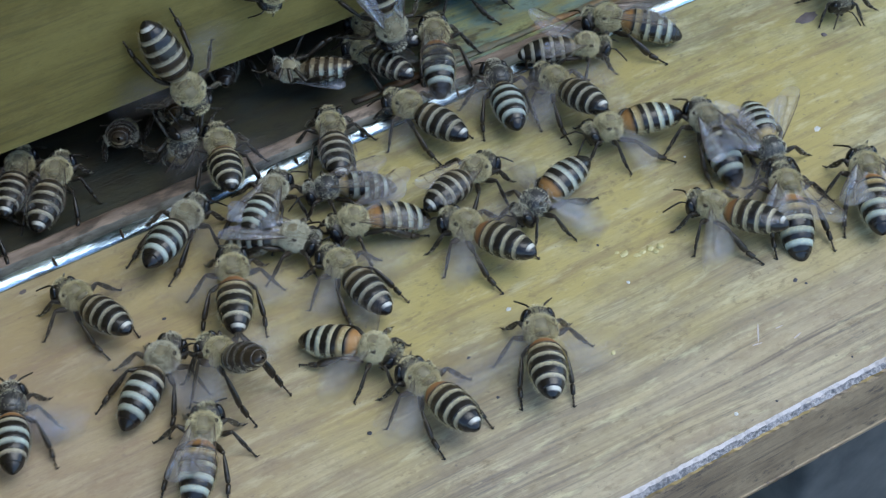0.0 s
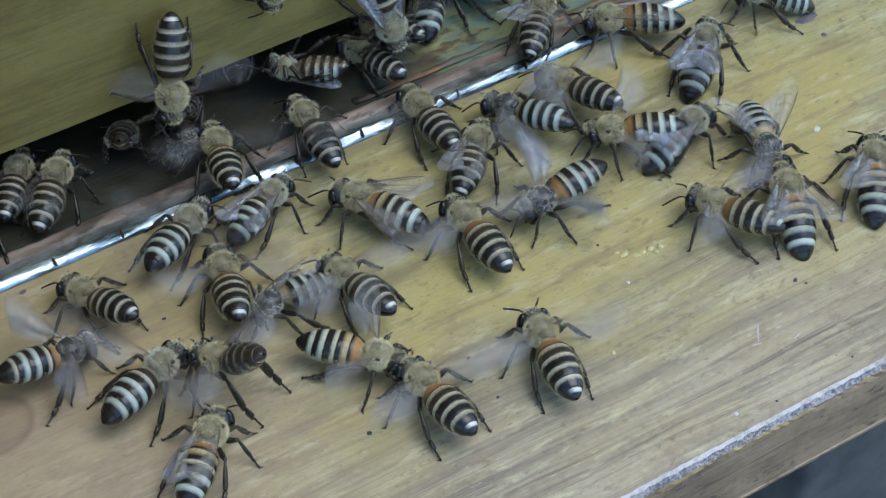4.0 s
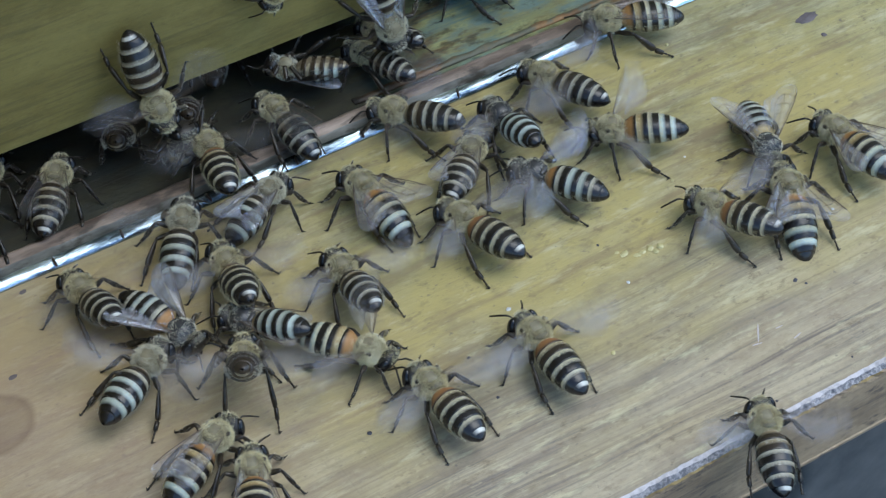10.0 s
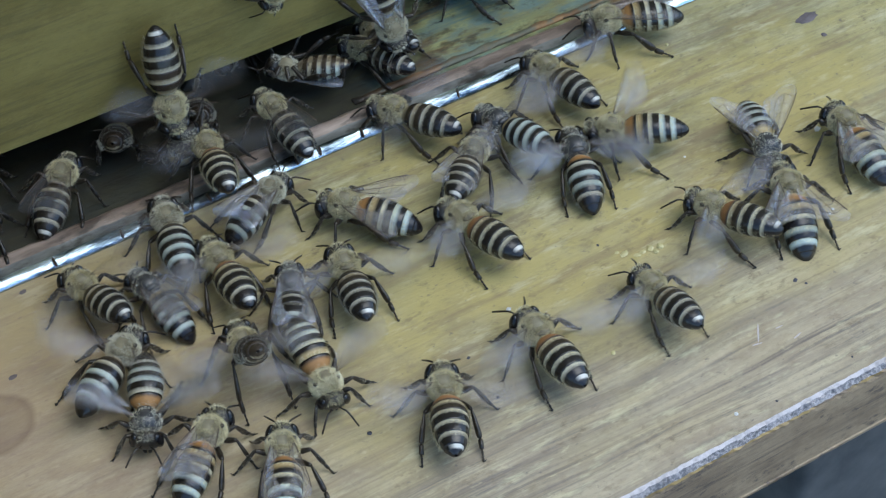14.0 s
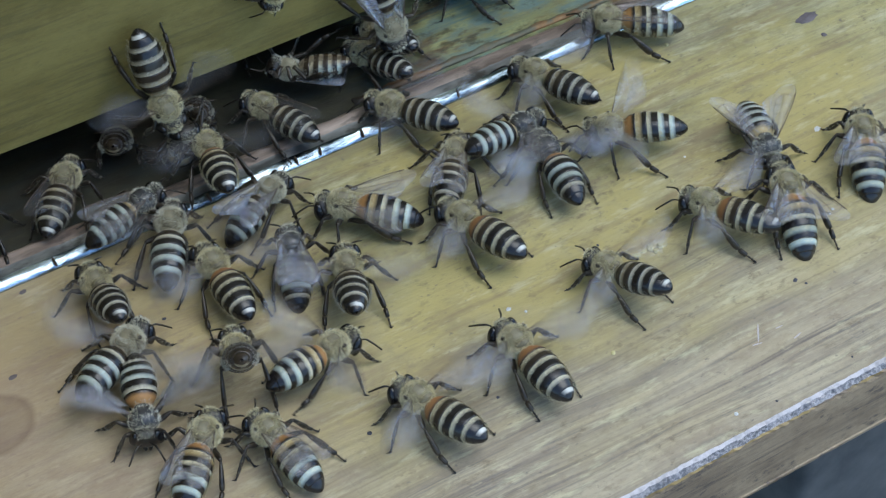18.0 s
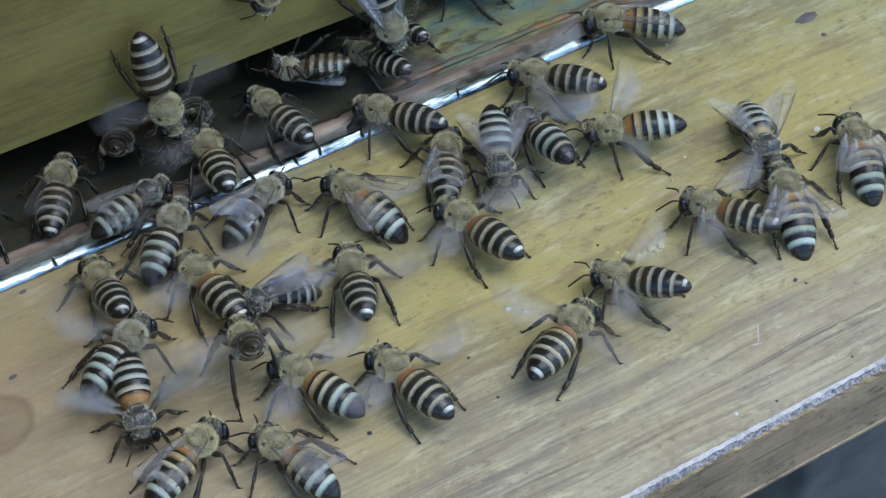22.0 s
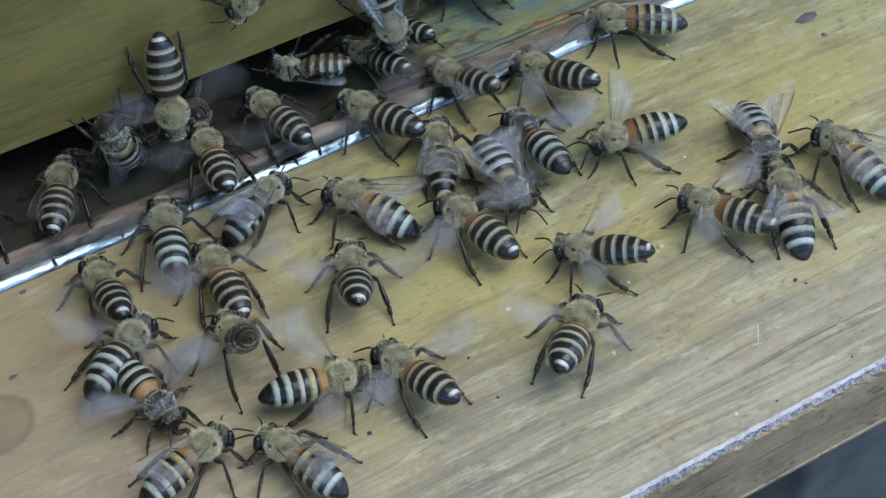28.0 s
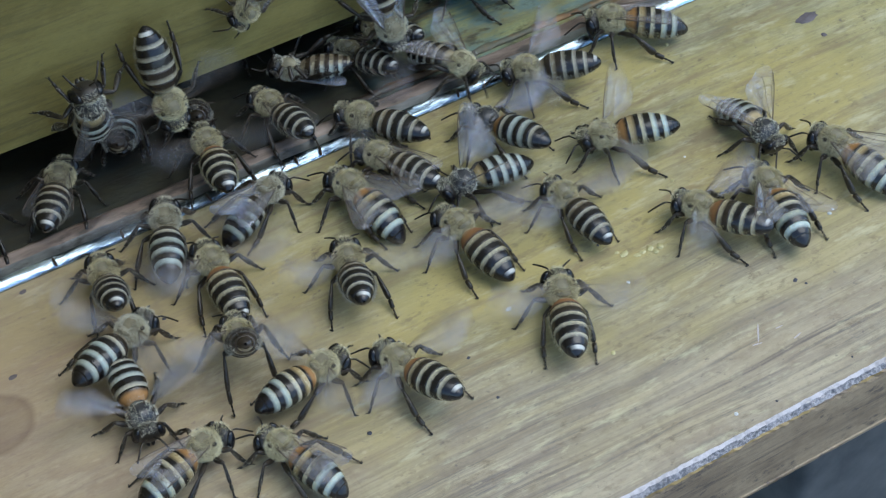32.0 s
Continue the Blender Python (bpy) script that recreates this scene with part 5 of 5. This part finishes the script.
    rows = [(0, -44.6, -2.4, 36.9), (1, -45.0, -3.0, 29.0), (2, -45.0, -2.1, 25.8), (3, -45.3, -2.8, 24.9), (6, -45.8, -2.2, 23.9), (7, -45.6, -2.3, 30.0), (8, -45.6, -2.4, 22.9), (9, -45.7, -2.6, 32.2), (10, -46.4, -1.9, 34.5), (11, -47.4, -1.5, 41.7), (12, -49.6, 0.2, 30.2), (13, -48.3, 1.4, 29.8), (14, -48.3, 1.4, 35.7), (17, -47.0, 1.9, 35.5), (18, -47.3, 2.6, 31.7), (19, -47.3, 3.3, 26.4), (20, -47.1, 2.8, 36.9), (22, -46.6, 3.1, 33.5), (25, -46.8, 2.7, 33.9), (28, -46.4, 2.9, 35.2), (29, -46.9, 3.4, 27.3), (30, -46.7, 3.2, 32.3), (31, -45.9, 3.2, 38.2), (32, -46.4, 4.3, 25.4)]
    crawl("b30", rows, level(rows), [-2, -1, -1, 5, 9, 3, 6, -3, 10, 5, 14, 3, 5, 1, 10, 5, 5, 7, 4, 7, 0, 6, 10, 12])
    fan("b30", 68, 14, 38)
    rows = [(0, -34.7, -7.8, 107.0), (2, -34.8, -8.6, 118.0), (3, -34.6, -8.2, 111.4), (6, -36.3, -8.9, 129.9), (7, -36.2, -10.1, 105.4), (8, -35.9, -9.5, 118.0), (9, -36.1, -10.6, 107.7), (10, -34.9, -9.9, 64.8), (11, -34.9, -9.4, 66.7), (12, -33.9, -9.6, 72.5), (13, -33.6, -9.8, 73.4), (14, -33.0, -8.1, 81.0), (17, -33.1, -7.8, 86.8), (18, -34.7, -8.4, 72.5), (19, -33.9, -7.0, 77.8), (20, -33.6, -7.1, 71.7), (21, -33.4, -7.1, 83.7), (22, -32.9, -7.3, 75.2), (23, -33.6, -7.6, 72.8), (24, -33.2, -6.9, 76.9), (25, -32.7, -5.9, 83.4), (28, -33.1, -5.8, 84.5), (29, -33.3, -6.3, 72.7), (30, -32.9, -6.4, 80.0), (31, -33.2, -6.1, 78.2), (32, -33.3, -6.4, 74.1)]
    crawl("b31", rows, level(rows, 2.2), [41, 44, 45, 41, 39, 41, 38, 50, 50, 50, 50, 50, 50, 50, 50, 50, 50, 50, 50, 50, 50, 50, 50, 50, 50, 50])
    fan("b31", 68, 14, 38)
    rows = [(0, -44.3, -15.7, 54.1), (3, -44.3, -16.0, 49.0), (6, -44.8, -16.8, 31.3), (7, -45.1, -16.7, 25.5), (9, -45.0, -16.3, 26.0), (10, -44.7, -16.4, 27.2), (12, -45.1, -16.3, 24.3), (13, -45.1, -16.6, 30.0), (14, -44.5, -16.0, 41.8), (17, -44.6, -15.9, 45.4), (18, -44.9, -16.2, 47.3), (19, -45.1, -16.0, 38.6), (20, -45.6, -15.7, 33.8), (21, -46.6, -15.4, 30.7), (22, -46.7, -15.9, 26.0), (25, -46.9, -15.9, 21.9), (28, -46.8, -16.1, 15.8), (32, -46.8, -16.1, 15.7)]
    crawl("b32", rows, level(rows), [-10, -6, -2, -5, -4, -7, -7, -3, -9, -5, -4, -4, -8, -7, -3, -4, -5, -4])
    rows = [(0, -47.5, -34.6, 63.3), (5, -46.7, -33.1, 63.5), (6, -42.3, -24.3, 58.4), (7, -42.8, -24.7, 61.2), (10, -41.4, -24.4, 65.6), (11, -39.0, -24.7, 80.8), (12, -37.5, -23.6, 79.0), (13, -37.8, -24.2, 82.3), (14, -36.9, -23.4, 63.6), (17, -34.3, -22.1, 99.0), (18, -35.1, -20.6, 99.7), (19, -34.9, -23.0, 112.1), (20, -34.6, -22.1, 112.7), (22, -34.7, -22.7, 109.4), (25, -34.3, -22.9, 112.3), (28, -34.1, -23.2, 111.4), (32, -34.1, -23.2, 111.4)]
    crawl("b33", rows, level(rows), [13, 16, 6, 5, 9, 15, 9, 7, 0, 10, -6, -3, -7, -10, -7, -7, -7])
    rows = [(0, -21.4, 39.3, 15.9, -69.5), (2, -21.9, 39.3, 16.0, -73.8), (3, -21.5, 39.3, 16.4, -107.6), (6, -25.1, 39.3, 14.7, -96.1), (8, -25.0, 39.3, 15.1, -96.1), (9, -24.6, 39.3, 14.9, -84.5), (10, -25.6, 39.3, 15.2, -81.0), (11, -23.7, 39.3, 13.1, -62.1), (12, -24.1, 39.3, 14.3, -81.1), (14, -23.3, 39.3, 14.3, -91.8), (17, -24.2, 39.3, 14.3, -81.5), (18, -24.5, 39.3, 14.8, -82.8), (20, -24.0, 39.3, 14.7, -87.9), (21, -23.2, 39.3, 14.3, -92.9), (22, -24.4, 39.3, 14.2, -83.0), (23, -23.9, 39.3, 13.6, -85.4), (25, -24.3, 39.3, 13.6, -85.9), (28, -23.2, 39.3, 13.1, -93.8), (29, -23.4, 39.3, 13.7, -87.0), (30, -23.4, 39.3, 14.4, -86.6), (32, -23.7, 39.3, 14.8, -84.7)]
    crawl("w1", rows, upright(rows, 20))
    fan("w1", 68, 14, 38)
    rows = [(0, -22.7, 39.3, 2.0, 83.6), (27, -22.7, 39.3, 2.0, 83.6), (27.5, -27.2, 39.3, 2.0, 100.9), (28, -31.4, 39.3, 7.9, 106.1), (29, -35.4, 39.3, 13.8, 88.1), (30, -35.2, 39.3, 14.2, 94.2), (31, -33.8, 39.3, 15.1, 101.8), (32, -34.4, 39.3, 15.2, 95.3)]
    crawl("w2", rows, upright(rows, 20))
    rows = [(0, -28.8, 38.8, 69.1), (6, -29.0, 38.4, 69.1), (12, -29.7, 38.5, 69.3), (17, -30.1, 38.0, 69.3), (25, -30.1, 37.2, 69.3), (32, -29.5, 37.8, 69.1)]
    crawl("e1", rows, tipped(rows, 40))
    rows = [(0, -20.6, 39.3, 67.0), (6, -18.8, 39.3, 66.5), (9, -19.6, 38.9, 66.7), (13, -18.0, 37.0, 66.1), (17, -18.0, 37.7, 66.2), (25, -18.5, 37.6, 66.3), (32, -18.4, 37.3, 66.2)]
    crawl("e2", rows, tipped(rows, 40))
    rows = [(0, -0.2, 36.0, 8.3, -148.2), (6, -0.5, 36.7, 8.3, -143.6), (12, -0.4, 36.5, 8.3, -145.0), (17, -0.1, 36.6, 8.3, -150.6), (32, 0.1, 36.5, 8.3, -150.6)]
    crawl("e3", rows, hanging(rows))
    rows = [(0, 10.2, 34.0, 107.9), (1, 9.7, 34.1, 113.9), (6, 9.4, 34.7, 100.7), (9, 9.9, 33.5, 107.8), (13, 10.6, 35.2, 116.1), (17, 10.0, 33.6, 109.4), (20, 9.8, 33.6, 107.9), (28, 10.0, 34.1, 106.8), (32, 8.3, 35.4, 110.8)]
    crawl("e4", rows, level(rows), [7, 5, 9, 5, 5, 10, 16, 14, 14])
    rows = [(0, -3.9, 22.8, 68.0), (1, -3.9, 24.4, 70.4), (2, -4.4, 23.2, 81.0), (3, -4.8, 24.2, 83.9), (6, -6.8, 26.0, 94.5), (7, -7.1, 25.3, 91.9), (8, -8.3, 26.2, 93.4), (9, -8.4, 27.1, 95.9), (10, -8.1, 28.2, 97.6), (12, -8.9, 29.1, 95.7), (14, -8.4, 28.8, 93.1), (17, -4.4, 28.7, 127.2), (18, -8.0, 30.5, 111.1), (19, -8.7, 31.7, 103.0), (21, -8.0, 30.7, 99.6), (28, -8.4, 30.3, 98.4), (30, -8.6, 29.3, 92.7), (32, -7.9, 30.1, 98.0)]
    crawl("e5", rows, level(rows), [1, -4, 1, -10, -5, 0, 0, -3, -13, -16, -10, 2, -2, -10, 0, 3, 8, 11])
    rows = [(0, 18.2, 31.0, 63.7), (1, 18.3, 32.1, 55.6), (2, 18.2, 32.8, 55.2), (3, 18.6, 34.0, 54.6), (4.5, 26.7, 47.1, 58.5), (5.5, 29.7, 52.0, 58.5), (32, 29.7, 52.0, 58.5)]
    crawl("e6", rows, level(rows), [-14, -18, -16, -16, -8, -10, -10])
    rows = [(0, 11.2, 39.3, 13.0, -82.1), (32, 11.2, 39.3, 13.0, -82.1)]
    crawl("e7", rows, upright(rows, 20))
    rows = [(0, 13.9, 39.5, 116.6), (6, 15.1, 38.7, 114.9), (12, 13.7, 37.2, 106.8), (20, 13.4, 37.1, 103.7), (22, 15.5, 37.5, 103.9), (29, 16.2, 37.7, 111.7), (30, 14.5, 38.0, 112.1), (32, 14.5, 38.0, 112.1)]
    crawl("e8", rows, level(rows), [7, 16, 20, 20, 23, 20, 23, 23])
    rows = [(0, 47.2, 21.8, 141.2), (1, 47.6, 21.9, 143.8), (14, 47.4, 22.3, 153.5), (17, 47.3, 22.1, 150.2), (20, 47.0, 21.4, 140.9), (25, 48.0, 22.0, 149.3), (32, 47.7, 21.5, 145.0)]
    crawl("e9", rows, level(rows), [-8, -1, 5, 2, -3, 0, -2])
    rows = [(0, 35.0, 22.6, -24.2), (1, 35.4, 27.4, 41.7), (2, 34.2, 28.3, 42.2), (3, 33.9, 28.1, 44.7), (6, 35.5, 28.8, 45.3), (7, 37.4, 30.3, 72.3), (8, 40.4, 34.2, 68.6), (9, 36.1, 36.0, 72.1), (10, 42.7, 45.2, 75.7), (26.5, 44.7, 44.2, 79.7), (27.5, 47.2, 35.4, 77.8), (27.8, 42.2, 18.6, 83.3), (27.9, 29.0, 20.9, 98.1), (28, 18.3, 23.2, 105.9), (28.1, 22.3, 26.4, 161.4), (28.4, 21.1, 30.8, 103.1), (28.8, 17.1, 35.0, 96.8), (29.2, 17.4, 38.2, 99.9), (29.7, 16.3, 42.5, 104.5), (30, 17.4, 44.0, 163.8), (30.3, 18.6, 45.4, 223.1), (30.6, 19.7, 46.9, 282.4), (31.2, 17.3, 38.0, 261.5), (31.6, 16.3, 29.7, 258.2), (32, 17.9, 28.9, 292.0)]
    crawl("e10", rows, level(rows), [-3, -12, -18, -12, -9, -5, -18, 1, -12, -14, -18, 3, 17, 23, -9, 0, 21, 23, 23, 9, -4, -18, 1, -1, -14])
    rows = [(0, 31.3, 40.3, 120.3), (32, 31.3, 40.3, 120.3)]
    crawl("e11", rows, level(rows), [23, 23])
    rows = [(0, -4.2, 39.3, 24.7, -103.5), (19, -4.1, 39.3, 24.7, -102.5), (28, -7.5, 39.3, 24.2, -125.8), (29, -7.7, 39.3, 24.8, -115.7), (30, -6.8, 39.3, 24.3, -114.8), (32, -7.5, 39.3, 22.9, -122.4)]
    crawl("e12", rows, upright(rows))
    rows = [(0, -41.9, 34.4, 50.9), (6, -41.8, 34.3, 50.3), (9, -41.8, 33.0, 72.2), (10, -41.9, 33.7, 55.0), (13, -41.6, 33.9, 49.3), (17, -41.1, 32.7, 49.9), (20, -41.4, 33.4, 53.4), (23, -41.3, 33.4, 59.4), (24, -41.8, 32.6, 62.3), (25, -42.5, 33.5, 58.2), (28, -41.3, 32.8, 59.0), (32, -41.6, 33.1, 55.6)]
    crawl("e14", rows, level(rows), [-2, -5, -11, -5, -14, -2, -8, -5, -16, -15, 1, 6])
    rows = [(0, -45.3, 38.6, 54.3), (6, -46.4, 38.0, 54.4), (11, -49.6, 40.0, 59.1), (14, -51.1, 40.4, 52.2), (16, -60.2, 40.9, 42.6), (32, -60.2, 40.9, 42.6)]
    crawl("e15", rows, level(rows), [4, 3, 9, 11, 5, 5])
    rows = [(0, -8.8, 47.5, 67.4), (3, -6.3, 47.4, 65.3), (10, -10.2, 48.4, 67.5), (14, -8.0, 48.6, 61.6), (18, -8.8, 50.6, 62.0), (32, -8.8, 50.6, 62.0)]
    crawl("e16", rows, level(rows), [0, -5, -2, 8, 10, 10])
    rows = [(0, -53.8, 32.1, 77.8), (32, -53.8, 32.1, 77.8)]
    crawl("e17", rows, level(rows), [-6, -6])


motions()
